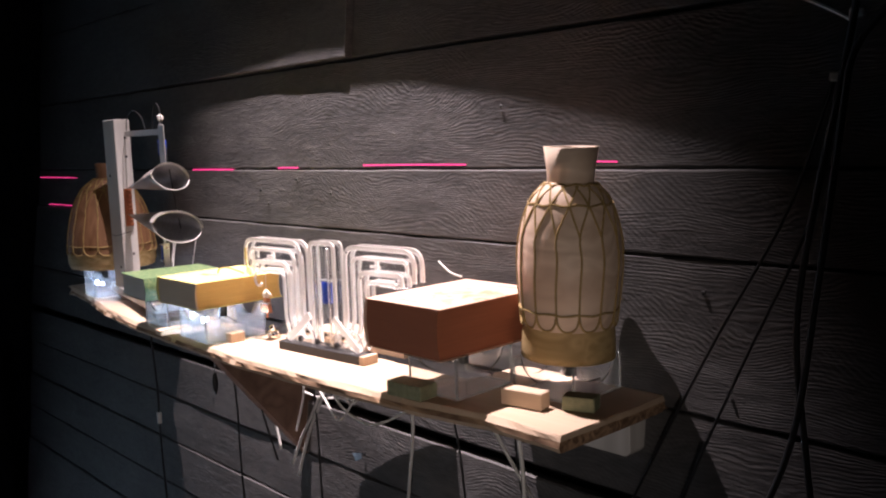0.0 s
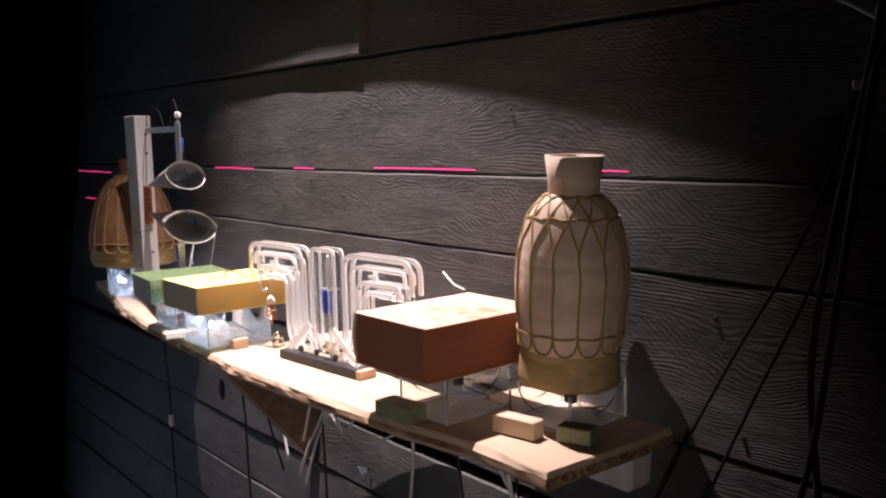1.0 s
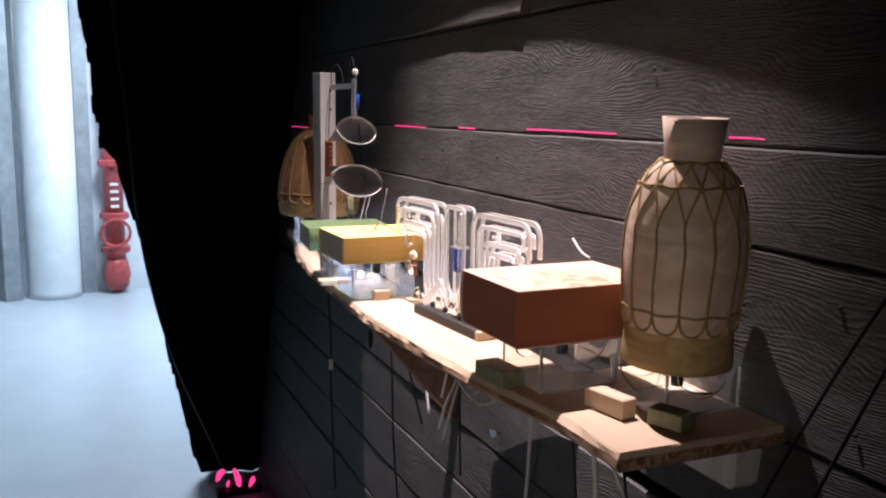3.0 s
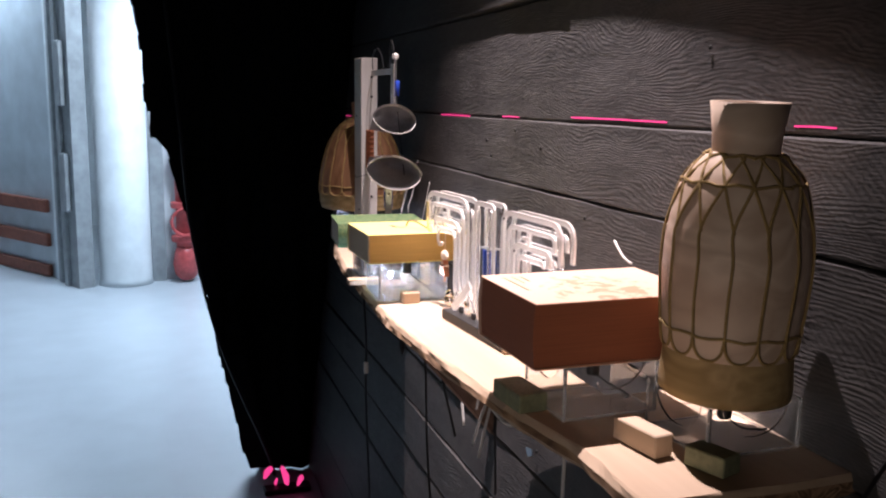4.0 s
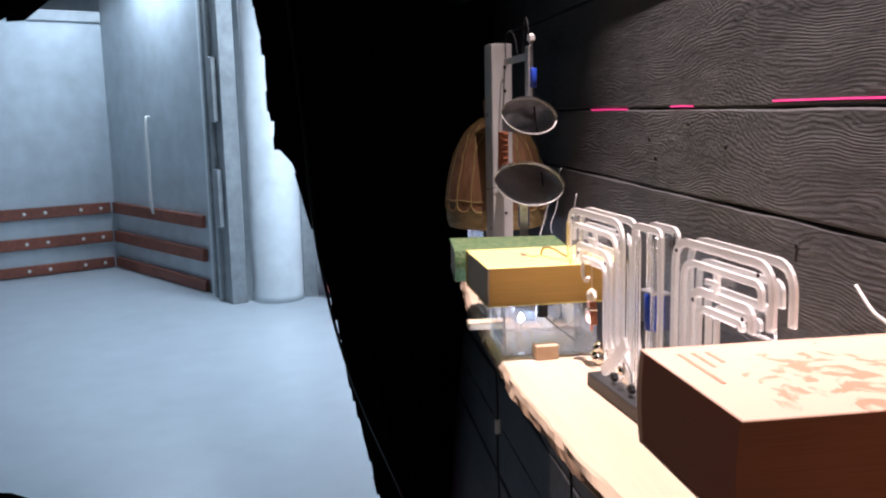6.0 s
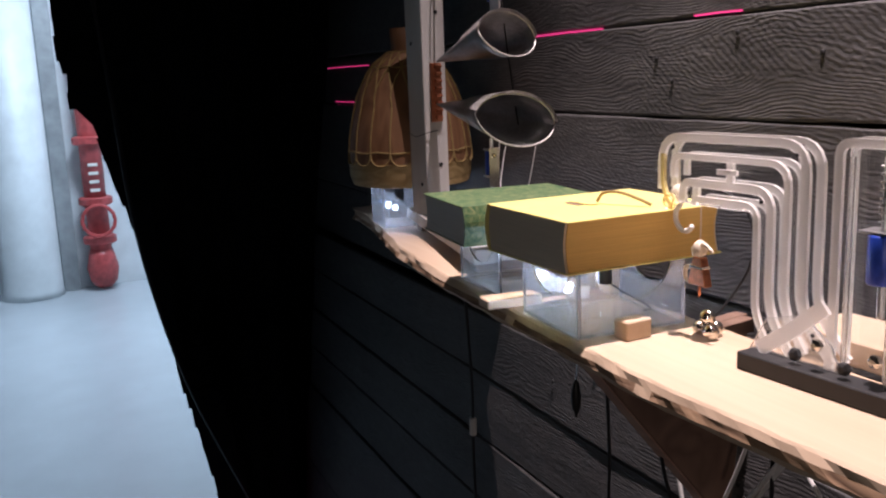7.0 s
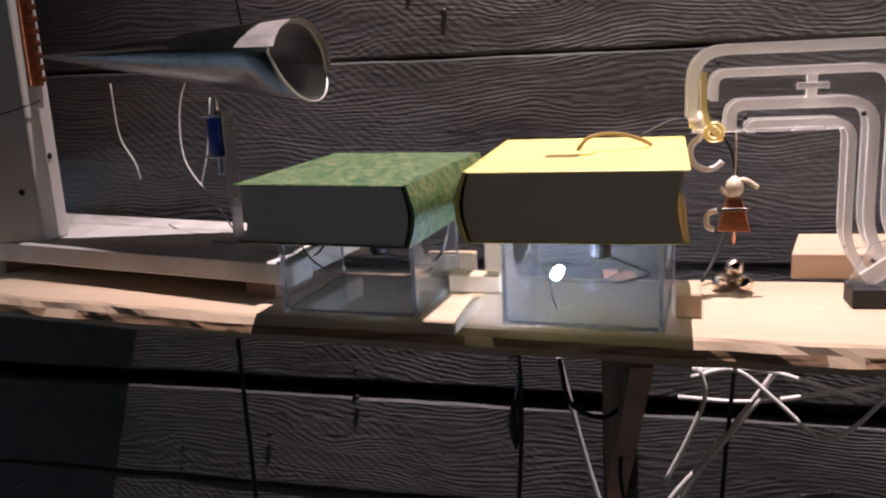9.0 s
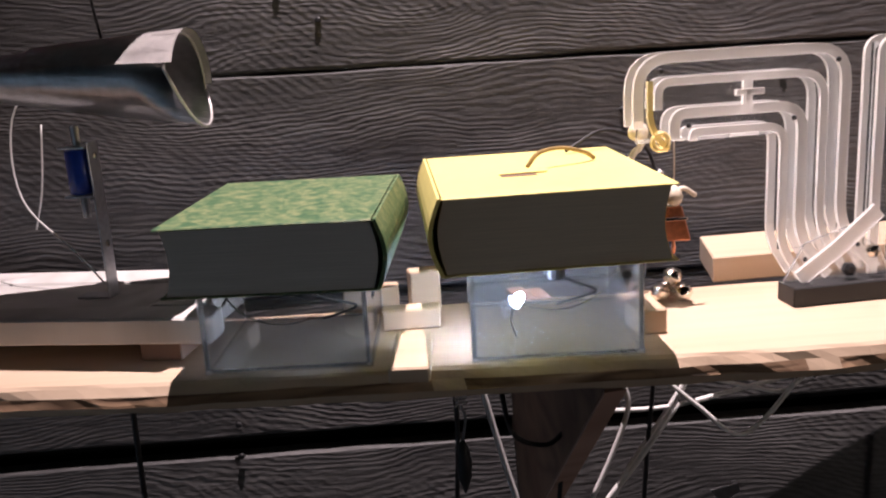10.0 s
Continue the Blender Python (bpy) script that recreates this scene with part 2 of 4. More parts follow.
MATT_BLACK = plain("matt_black_paint", (0.014, 0.014, 0.016), 0.9, 0, 0.4, 8, 0.001, 0.1)
RED_COVER = plain("russet_cloth_cover", (0.76, 0.49, 0.36), 0.4, 0, 0.1, 40, 0.0004)
RED_TOP = printed("russet_printed_cover", (0.76, 0.49, 0.36), (0.58, 0.27, 0.17))
RED_PRINT = plain("red_print", (0.60, 0.26, 0.16), 0.5, 0, 0.2, 60)
RED_EDGE = pages("russet_page_edge", (0.34, 0.115, 0.055), 900)
YELLOW_COVER = plain("yellow_cover", (0.82, 0.71, 0.25), 0.45, 0, 0.08, 30, 0.0002)
PAPER = pages("paper_edge", (0.62, 0.53, 0.40), 1100)
GOLD_PAPER = pages("golden_paper_edge", (0.66, 0.44, 0.14), 1100)
GREEN_COVER = mottled("green_mottled_cover", (0.04, 0.105, 0.045), (0.11, 0.17, 0.075), (0.21, 0.24, 0.11), 95.0)
GREY_PAPER = pages("grey_paper_edge", (0.60, 0.56, 0.50), 1100)
ACRYLIC = glass("clear_acrylic", (0.97, 0.99, 1.0), 0.01, clear=0.985)
FROSTED = glass("frosted_acrylic_edge", (0.97, 0.96, 0.94), 0.16, clear=0.88)
HAZY = glass("hazy_acrylic", (0.95, 0.97, 1.0), 0.03, clear=0.94)
MILKY = glass("milky_acrylic_rim", (0.95, 0.94, 0.92), 0.25, clear=0.68)
BAR = glass("milky_acrylic_bar", (0.93, 0.91, 0.88), 0.3, clear=0.64)
AMBER = glass("yellowed_acrylic", (0.90, 0.78, 0.42), 0.2, clear=0.55)
TIN = plain("matt_tin_sheet", (0.60, 0.57, 0.55), 0.5, 0.6, 0.15, 50, 0.0006)
ALUMINIUM = plain("sheet_aluminium", (0.55, 0.55, 0.56), 0.30, 0.97, 0.2, 50, 0.0008)
STEEL = plain("zinc_steel", (0.55, 0.55, 0.56), 0.35, 1.0, 0.2, 80)
NICKEL = plain("nickel", (0.72, 0.66, 0.58), 0.18, 1.0, 0.15, 80)
COPPER = plain("copper", (0.60, 0.24, 0.13), 0.35, 1.0, 0.3, 90)
BLUE_COIL = plain("blue_coil_tape", (0.02, 0.06, 0.42), 0.35, 0, 0.2, 90)
BLACK_PLASTIC = plain("black_plastic", (0.010, 0.010, 0.011), 0.55, 0, 0.3, 60)
WHITE_PLASTIC = plain("white_plastic", (0.72, 0.70, 0.66), 0.4, 0, 0.1, 60)
GREY_CABLE = plain("grey_cable", (0.72, 0.70, 0.67), 0.45, 0, 0.15, 60)
BEAD = plain("ivory_bead", (0.70, 0.62, 0.50), 0.45, 0, 0.2, 90)
# olive wood tone with the shadow over the block put into its colour
OLIVE_SHADED = plain("olive_shaded_block", (0.20, 0.21, 0.12), 0.7, 0, 0.3, 60, 0.0005)
PINK = glow("pink_light", (1.0, 0.06, 0.30), 1.1)
LED = glow("white_led", (0.58, 0.74, 1.0), 150.0)
TUBE = glow("white_tube_lamp", (0.85, 0.93, 1.0), 14.0)
CONCRETE = plain("pale_concrete_floor", (0.43, 0.47, 0.50), 0.33, 0, 0.07, 2, 0.0004)
LIFT_METAL = plain("brushed_lift_panel", (0.50, 0.55, 0.58), 0.42, 0.35, 0.16, 2.0)
WHITE_WALL = plain("white_painted_metal", (0.66, 0.70, 0.72), 0.5, 0, 0.12, 3)
GREY_STEEL = plain("grey_door_frame", (0.30, 0.32, 0.33), 0.5, 0.3, 0.25, 5)
RAIL_WOOD = plain("red_brown_buffer_rail", (0.21, 0.065, 0.04), 0.6, 0, 0.3, 12, 0.001)
RED_PAINT = plain("worn_red_paint", (0.42, 0.07, 0.07), 0.4, 0, 0.35, 10, 0.001)

# ---- mesh helpers ----


def finish(name, bm, mat, parent=None, label="", smooth=False):
    bmesh.ops.recalc_face_normals(bm, faces=bm.faces[:])
    me = bpy.data.meshes.new(name)
    bm.to_mesh(me)
    bm.free()
    for p in me.polygons:
        p.use_smooth = smooth
    if mat:
        me.materials.append(mat)
    ob = new(name, me)
    ob.parent = parent
    if label:
        ob["label"] = label
    return ob


def part(name, bm, mat, parent, label="", smooth=False):
    return finish(name, bm, mat, parent, label, smooth)


def again(ob, m, parent=None):
    """Another part on the same mesh."""
    o = new(ob.name.split(".")[0], ob.data)
    o.parent = parent or ob.parent
    o.matrix_basis = m
    if "label" in ob:
        o["label"] = ob["label"]
    return o


def thing(name, place, label, category, rz=0.0, group="", kind="", rx=0.0):
    ob = new(name)
    ob.empty_display_size = 0.05
    ob.matrix_basis = pose(*place, rx, 0, rz)
    return tagged(ob, label, category, group, kind)


def box(x0, x1, y0, y1, z0, z1, bevel=0.0015, bm=None):
    own = bm or bmesh.new()
    b = bmesh.new()
    bmesh.ops.create_cube(b, size=1.0)
    for v in b.verts:
        v.co = Vector(((x0 + x1) / 2 + v.co.x * (x1 - x0), (y0 + y1) / 2 + v.co.y * (y1 - y0), (z0 + z1) / 2 + v.co.z * (z1 - z0)))
    if bevel:
        bmesh.ops.bevel(b, geom=b.edges[:], offset=bevel, segments=1, affect="EDGES")
    if not bm:
        own.free()
        return b
    join(own, b)
    return own


def join(a, b):
    """Moves the faces of b into a."""
    verts = {v: a.verts.new(v.co) for v in b.verts}
    for f in b.faces:
        a.faces.new([verts[v] for v in f.verts])
    b.free()
    return a


def smooth_path(points, steps=6):
    """A soft curve through the points."""
    p = [Vector(q) for q in points]
    p = [p[0] * 2 - p[1]] + p + [p[-1] * 2 - p[-2]]
    out = []
    for i in range(1, len(p) - 2):
        for k in range(steps):
            t = k / steps
            a, b, c, d = p[i - 1], p[i], p[i + 1], p[i + 2]
            out.append(0.5 * (2 * b + (c - a) * t + (2 * a - 5 * b + 4 * c - d) * t * t + (3 * b - a - 3 * c + d) * t**3))
    return out + [p[-2]]


def tube(points, radius, sides=6, steps=6, closed=False):
    bm = bmesh.new()
    path = smooth_path(points, steps) if steps else [Vector(q) for q in points]
    rings, side = [], None
    for i, c in enumerate(path):
        way = (path[min(i + 1, len(path) - 1)] - path[max(i - 1, 0)]).normalized()
        if side is None:
            side = way.orthogonal().normalized()
        side = (side - way * side.dot(way)).normalized()
        up = way.cross(side)
        rings.append([bm.verts.new(c + radius * (math.cos(a) * side + math.sin(a) * up)) for a in (2 * math.pi * k / sides for k in range(sides))])
    for a, b in zip(rings, rings[1:]):
        for k in range(sides):
            bm.faces.new((a[k], a[(k + 1) % sides], b[(k + 1) % sides], b[k]))
    bm.faces.new(rings[0]), bm.faces.new(rings[-1])
    return bm


def lathe(profile, sides=40):
    bm = bmesh.new()
    rings = [[bm.verts.new((r * math.cos(2 * math.pi * k / sides), r * math.sin(2 * math.pi * k / sides), z)) for k in range(sides)] for r, z in profile]
    for a, b in zip(rings, rings[1:]):
        for k in range(sides):
            bm.faces.new((a[k], a[(k + 1) % sides], b[(k + 1) % sides], b[k]))
    return bm


def capped(profile, sides=40):
    bm = lathe(profile, sides)
    bm.verts.ensure_lookup_table()
    n = len(bm.verts)
    bm.faces.new([bm.verts[k] for k in range(sides)])
    bm.faces.new([bm.verts[n - sides + k] for k in range(sides)])
    return bm


def prism(outline, axis, a, b, bevel=0.0):
    """An outline in two axes, drawn out along the third from a to b."""
    order = {"x": lambda u, v, w: (w, u, v), "y": lambda u, v, w: (u, w, v), "z": lambda u, v, w: (u, v, w)}[axis]
    bm = bmesh.new()
    low, high = [[bm.verts.new(order(u, v, w)) for u, v in outline] for w in (a, b)]
    bm.faces.new(low), bm.faces.new(high)
    for k in range(len(outline)):
        j = (k + 1) % len(outline)
        bm.faces.new((low[k], low[j], high[j], high[k]))
    if bevel:
        bmesh.ops.recalc_face_normals(bm, faces=bm.faces[:])
        bmesh.ops.bevel(bm, geom=bm.edges[:], offset=bevel, segments=1, affect="EDGES")
    return bm


def ribbon(points, width, depth, y, aside=0.0):
    """A flat bar of the given width along a path in x and z, standing in the plane y."""
    bm = bmesh.new()
    rows = []
    for i, (x, z) in enumerate(points):
        ax, az = points[max(i - 1, 0)]
        bx, bz = points[min(i + 1, len(points) - 1)]
        d = Vector((bx - ax, 0, bz - az)).normalized()
        s = Vector((-d.z, 0, d.x)) * width / 2
        c = Vector((x, y, z)) + s.normalized() * aside
        rows.append([bm.verts.new(c + q) for q in (s + Vector((0, -depth / 2, 0)), s + Vector((0, depth / 2, 0)), -s + Vector((0, depth / 2, 0)), -s + Vector((0, -depth / 2, 0)))])
    for a, b in zip(rows, rows[1:]):
        for k in range(4):
            bm.faces.new((a[k], a[(k + 1) % 4], b[(k + 1) % 4], b[k]))
    bm.faces.new(rows[0]), bm.faces.new(rows[-1])
    return bm


def rounded(points, radius, steps=5):
    """A path of straight runs with rounded corners, in two axes."""
    out = [points[0]]
    for a, b, c in zip(points, points[1:], points[2:]):
        b2, a2, c2 = Vector(b), Vector(a), Vector(c)
        r = min(radius, (a2 - b2).length * 0.49, (c2 - b2).length * 0.49)
        p, q = b2 + (a2 - b2).normalized() * r, b2 + (c2 - b2).normalized() * r
        for k in range(steps + 1):
            t = k / steps
            out.append(tuple(p * (1 - t) ** 2 + b2 * 2 * t * (1 - t) + q * t * t))
    return out + [points[-1]]


# ---- setting: floor, ceiling, walls ----
FLOOR, TOP = -0.15, 3.4


def structure(name, bm, mat, label, category):
    return tagged(finish(name, bm, mat), label, category, kind="structure")


structure("floor", box(-9.6, 3.4, -6.2, 2.0, FLOOR - 0.1, FLOOR, 0), CONCRETE, "pale smooth worn concrete floor", "floor")
# unseen floor here; black covering added to cut light bounced onto the planks
structure("floor_covering", box(-0.75, 3.3, -2.3, 0.3, FLOOR + 0.001, FLOOR + 0.008, 0), CURTAIN, "assumed black carpet that stops light bouncing off the exhibit floor", "carpet")
structure("ceiling", box(-1.72, 3.4, -2.3, 0.6, TOP, TOP + 0.1, 0), MATT_BLACK, "black ceiling over the exhibit", "ceiling")
structure("wall_front", box(-1.72, 3.4, -2.4, -2.3, FLOOR, TOP, 0), MATT_BLACK, "matt black painted wall of the exhibit", "wall")
structure("wall_end", box(3.3, 3.4, -2.3, 0.6, FLOOR, TOP, 0), MATT_BLACK, "matt black end wall of the exhibit", "wall")

# the plank wall leans back a little
wall = thing("wall_back", (0, -0.1316, 0), "black painted wall of rough-sawn horizontal planks", "wall", kind="structure", rx=-6.28)


def plank(x0, x1, z0, z1, out0=0.0, out1=0.0, seed=0, twist=0.0):
    """A rough plank with a wavering, worn edge; out: how far it stands proud at its two ends."""
    bm, n = bmesh.new(), max(2, int((x1 - x0) / 0.03))
    rows = []
    for i in range(n + 1):
        x = x0 + (x1 - x0) * i / n
        out = out0 + (out1 - out0) * i / n
        wz = [0.0016 * noise.noise((x * 9, seed * 7.3 + k, 0)) + 0.001 * noise.noise((x * 45, seed * 3.1 + k, 2)) for k in (0, 1)]
        wy = [0.002 * noise.noise((x * 5, seed * 5.7 + k, 4)) for k in (0, 1)]
        lo, hi = z0 + 0.0015 + wz[0], z1 - 0.0015 + wz[1]
        ring = [(0.022, lo), (-out + wy[0] + 0.003, lo), (-out + wy[0], lo + 0.003), (-out + (wy[0] + wy[1]) / 2 - 0.0005, (lo + hi) / 2), (-out - twist + wy[1], hi - 0.003), (-out - twist + wy[1] + 0.004, hi), (0.022, hi)]
        rows.append([bm.verts.new((x, y, z)) for y, z in ring])
    for a, b in zip(rows, rows[1:]):
        for k in range(7):
            bm.faces.new((a[k], a[(k + 1) % 7], b[(k + 1) % 7], b[k]))
    bm.faces.new(rows[0]), bm.faces.new(rows[-1])
    return bm


SEAMS = [-0.15, 0.06, 0.31, 0.44, 0.565, 0.692, 0.815, 0.985, 1.22, 1.355, 1.597]
PROUD = [(0, 0), (0.004, 0), (0, 0.004), (0.004, 0.002), (0, 0.003), (0.004, 0.002), (0.004, 0.002), (0.006, 0.003), (0.0, 0.012), (0.002, 0.004)]
for k, ((lo, hi), (a, b)) in enumerate(zip(zip(SEAMS, SEAMS[1:]), PROUD)):
    lift = 0.018 if abs(lo - 0.815) < 0.01 else 0.0
    part("plank", plank(-2.4, 3.4, lo + lift, hi, a, b, k, 0.002 if k == 7 else 0.0), BLACK_WOOD, wall)
part("plank", plank(-2.4, -0.415, 1.60, 1.86, 0.0, 0.002, 21), BLACK_WOOD, wall)
part("plank", plank(-0.41, 0.246, 1.5985, 1.86, 0.013, 0.019, 22, -0.006), BLACK_WOOD, wall)
part("plank", plank(0.25, 3.4, 1.60, 1.86, 0.0, 0.0, 23), BLACK_WOOD, wall)
for k, (lo, hi) in enumerate(((1.86, 2.1), (2.1, 2.35), (2.35, 2.6), (2.6, 2.85), (2.85, 3.1), (3.1, 3.4))):
    part("plank", plank(-2.4, 3.4, lo, hi, 0.002 * (k % 2), 0, 30 + k), BLACK_WOOD, wall)
part("backing", box(-2.4, 3.4, 0.05, 0.07, -0.15, 3.45, 0), MATT_BLACK, wall, "black backing behind the planks")
nail = part("nail", capped([(0.0035, 0), (0.0035, 0.002), (0.002, 0.003)], 8), BLACK_PLASTIC, wall, "painted nail head")
nail.matrix_basis = pose(0.717, -0.006, 1.469, 90)
for x, z in ((-0.10, 1.302), (-0.18, 0.85), (-0.18, 0.815), (1.15, 1.17), (1.2, 1.03), (0.06, 1.33), (0.2, 1.3), (-0.06, 1.27), (0.42, 1.19), (0.25, 1.16), (-0.3, 0.76), (0.15, 0.76), (0.36, 0.74)):
    again(nail, pose(x, -0.006, z, 90))

# pink light behind the plank wall, showing through its seams
for x0, x1, z in ((-1.7, -1.33, 1.318), (-0.47, -0.25, 1.346), (-0.03, 0.06, 1.35), (0.31, 0.63, 1.355), (0.91, 0.98, 1.358), (-1.60, -1.25, 1.219)):
    tagged(finish("pink_light_strip", ribbon([(x0, 0), ((x0 + x1) / 2, 0.0006), (x1, 0)], 0.0019, 0.006, 0), PINK), "thin pink light strip glowing in a wall seam", "light strip", "pink light strips").matrix_basis = pose(0, -0.1316 + 0.1104 * z - 0.0018, z, -6.28)

# ---- black curtain with a torn opening to the lift lobby ----
RIGHT = [(-0.15, -0.375), (-0.05, -0.42), (0.3, -0.488), (0.61, -0.545), (0.915, -0.61), (1.2, -0.68), (1.215, -0.735), (1.41, -0.743), (1.6, -0.76), (1.73, -0.78), (1.816, -0.786), (1.868, -0.894), (1.928, -1.03), (1.957, -1.18)]
LEFT = [(-0.15, -1.82), (-0.09, -1.82), (-0.085, -1.69), (0.03, -1.68), (0.04, -1.826), (0.48, -1.82), (0.85, -1.808), (1.12, -1.771), (1.26, -1.782), (1.38, -1.675), (1.5, -1.628), (1.67, -1.60), (1.70, -1.49), (1.80, -1.44), (1.917, -1.28), (1.957, -1.18)]


def edge_at(rows, z):
    return float(np.interp(z, [r[0] for r in rows], [r[1] for r in rows]))


def curtain_fold(y, z):
    return -1.72 + 0.022 * math.sin(y * 23 + z * 0.7) + 0.014 * math.sin(y * 61 + z) - 0.02


def curtain(side):
    """One half of the curtain: a cloth in soft folds that ends a little short of the torn edge."""
    bm, cols, rows = bmesh.new(), 40, []
    far, back_off = (0.12, 0.02) if side else (-2.3, -0.02)
    for k in range(141):
        z = FLOOR + 0.004 + (3.36 - FLOOR) * k / 140
        e = (edge_at(RIGHT if side else LEFT, z) if z < 1.957 else -1.18 - back_off * 1.5) + back_off
        rows.append([bm.verts.new((curtain_fold(e + (far - e) * j / cols, z), e + (far - e) * j / cols, z)) for j in range(cols + 1)])
    for a, b in zip(rows, rows[1:]):
        for j in range(cols):
            bm.faces.new((a[j], a[j + 1], b[j + 1], b[j]))
    bmesh.ops.solidify(bm, geom=bm.faces[:], thickness=0.003)
    return bm


cloth = thing("curtain", (0, 0, 0), "black cloth curtain with a torn opening", "curtain")
halves = [part("curtain_half", curtain(k), CURTAIN, cloth) for k in (0, 1)]
rng = random.Random(8)
for k, rows in enumerate((LEFT, RIGHT)):
    z, s = FLOOR + 0.02, (1 if k == 0 else -1)
    while z < 1.93:
        h = rng.uniform(0.03, 0.08)
        e = edge_at(rows, z + h / 2) + rng.uniform(-1, 1) * (0.009 if k == 0 else 0.004) * (1.0 if rng.random() < 0.8 else 2.6)
        lean = rng.uniform(-0.006, 0.006) + (edge_at(rows, z + h) - edge_at(rows, z)) * 0.8
        x = curtain_fold(e, z) + 0.006
        part("torn_strip", prism([(e - lean / 2, z), (e + lean / 2, z + h), (e - s * 0.10, z + h + 0.004), (e - s * 0.10, z - 0.004)], "x", x, x + 0.003), CURTAIN, halves[k])
        z += h * 0.93

tagged(finish("cable", tube([(-1.655, -0.70, 2.3), (-1.655, -0.668, 1.80), (-1.655, -0.629, 1.32), (-1.655, -0.594, 0.86), (-1.655, -0.50, 0.42), (-1.655, -0.34, -0.01), (-1.655, -0.30, -0.14)], 0.006, 8), BLACK_PLASTIC, None, "", True), "black cable hanging down the black curtain", "cable", "black cables")

# ---- lift lobby seen through the opening ----
CORNER = Vector((-7.855, -2.68, FLOOR))


def lobby_wall(name, label, rz, length, high, mat, thick=0.08):
    """A wall that starts at the lift's inner corner and runs along its own x."""
    w = thing(name, tuple(CORNER), label, "wall", rz=rz, kind="structure")
    return w


back = lobby_wall("wall_lift_back", "grey metal back wall of the goods lift", -60.5, 3.4, 2.6, LIFT_METAL)
part("panel", box(0, 3.4, -0.08, 0.0, 0, 2.48, 0.002), LIFT_METAL, back)
part("cornice", box(0.01, 3.4, 0.002, 0.05, 2.42, 2.52, 0.006), WHITE_WALL, back, "pale cornice strip")
side = lobby_wall("wall_lift_side", "grey metal side wall of the goods lift", 34.5, 2.0, 2.6, LIFT_METAL)
part("panel", box(0, 2.0, 0.0, 0.08, 0, 2.9, 0.002), LIFT_METAL, side)
bolt = None
for who, n, length, sgn in ((back, 13, 3.3, 1), (side, 0, 1.95, -1)):
    for z0, z1 in ((0.012, 0.11), (0.268, 0.377), (0.557, 0.665)):
        y0, y1 = (0.003, 0.045) if sgn > 0 else (-0.045, -0.003)
        rail = part("buffer_rail", box(0.05, length, y0, y1, z0, z1, 0.006), RAIL_WOOD, who, "red-brown wooden buffer rail")
        for k in range(n):
            if bolt is None:
                bolt = part("bolt", capped([(0.017, 0), (0.017, 0.006), (0.008, 0.010)], 8), WHITE_PLASTIC, rail, "pale bolt head")
                bolt.matrix_basis = pose(0.15, 0.044, (z0 + z1) / 2, -90)
            else:
                again(bolt, pose(0.15 + 0.26 * k - 0.07 * (k % 2), 0.044, (z0 + z1) / 2, -90), rail)
part("grab_bar", tube([(1.02, -0.02, 0.62), (1.02, -0.06, 0.66), (1.02, -0.06, 1.0), (1.02, -0.06, 1.46), (1.02, -0.02, 1.5)], 0.014, 8, 3), WHITE_PLASTIC, side, "pale upright grab bar", True)
structure("wall_lobby_side", box(-9.6, -7.0, -6.2, -6.1, FLOOR, 3.0, 0), WHITE_WALL, "pale lobby wall", "wall")
structure("wall_lobby_far", box(-9.6, -9.5, -6.1, 2.0, FLOOR, 3.0, 0), WHITE_WALL, "pale far lobby wall", "wall")
structure("wall_lobby_near", box(-7.0, -1.9, -6.2, -6.1, FLOOR, 3.0, 0), WHITE_WALL, "pale lobby wall", "wall")
structure("wall_lobby_north", box(-9.5, -1.9, 1.9, 2.0, FLOOR, 3.0, 0), WHITE_WALL, "pale lobby wall", "wall")
structure("ceiling_lobby", box(-9.6, -1.9, -6.2, 2.0, 3.0, 3.1, 0), WHITE_WALL, "white lobby ceiling", "ceiling")

door = thing("door_1", (-6.05, -1.42, FLOOR), "grey steel frame of the goods lift door", "door frame", rz=26, kind="structure")
for x0, x1, y0, y1, mat in ((-0.16, -0.03, -0.06, 0.05, WHITE_WALL), (-0.03, 0.02, -0.09, 0.05, GREY_STEEL), (0.02, 0.14, -0.05, 0.05, WHITE_WALL), (0.14, 0.20, -0.11, 0.05, GREY_STEEL), (0.20, 0.36, -0.08, 0.05, GREY_STEEL)):
    part("frame_profile", box(x0, x1, y0, y1, 0, 3.1, 0.004), mat, door)
for z0, z1 in ((0.62, 1.08), (1.45, 1.95)):
    part("guide_plate", box(0.205, 0.30, -0.125, -0.082, z0, z1, 0.006), GREY_STEEL, door, "dark worn guide plate")

column = thing("column", (-5.86, -0.98, FLOOR), "white painted column beside the goods lift", "column", kind="structure")
part("shaft", capped([(0.215, 0), (0.205, 0.05), (0.205, 3.14)], 32), WHITE_WALL, column, "", True)
structure("wall_lobby_right", box(-6.15, -5.95, -0.76, 1.9, FLOOR, 3.0, 0.002), WHITE_WALL, "pale lobby wall behind the red pipe", "wall")
structure("pilaster", box(-5.95, -5.87, -0.77, -0.66, FLOOR, 3.0, 0.004), GREY_STEEL, "grey edge profile on the lobby wall", "profile")

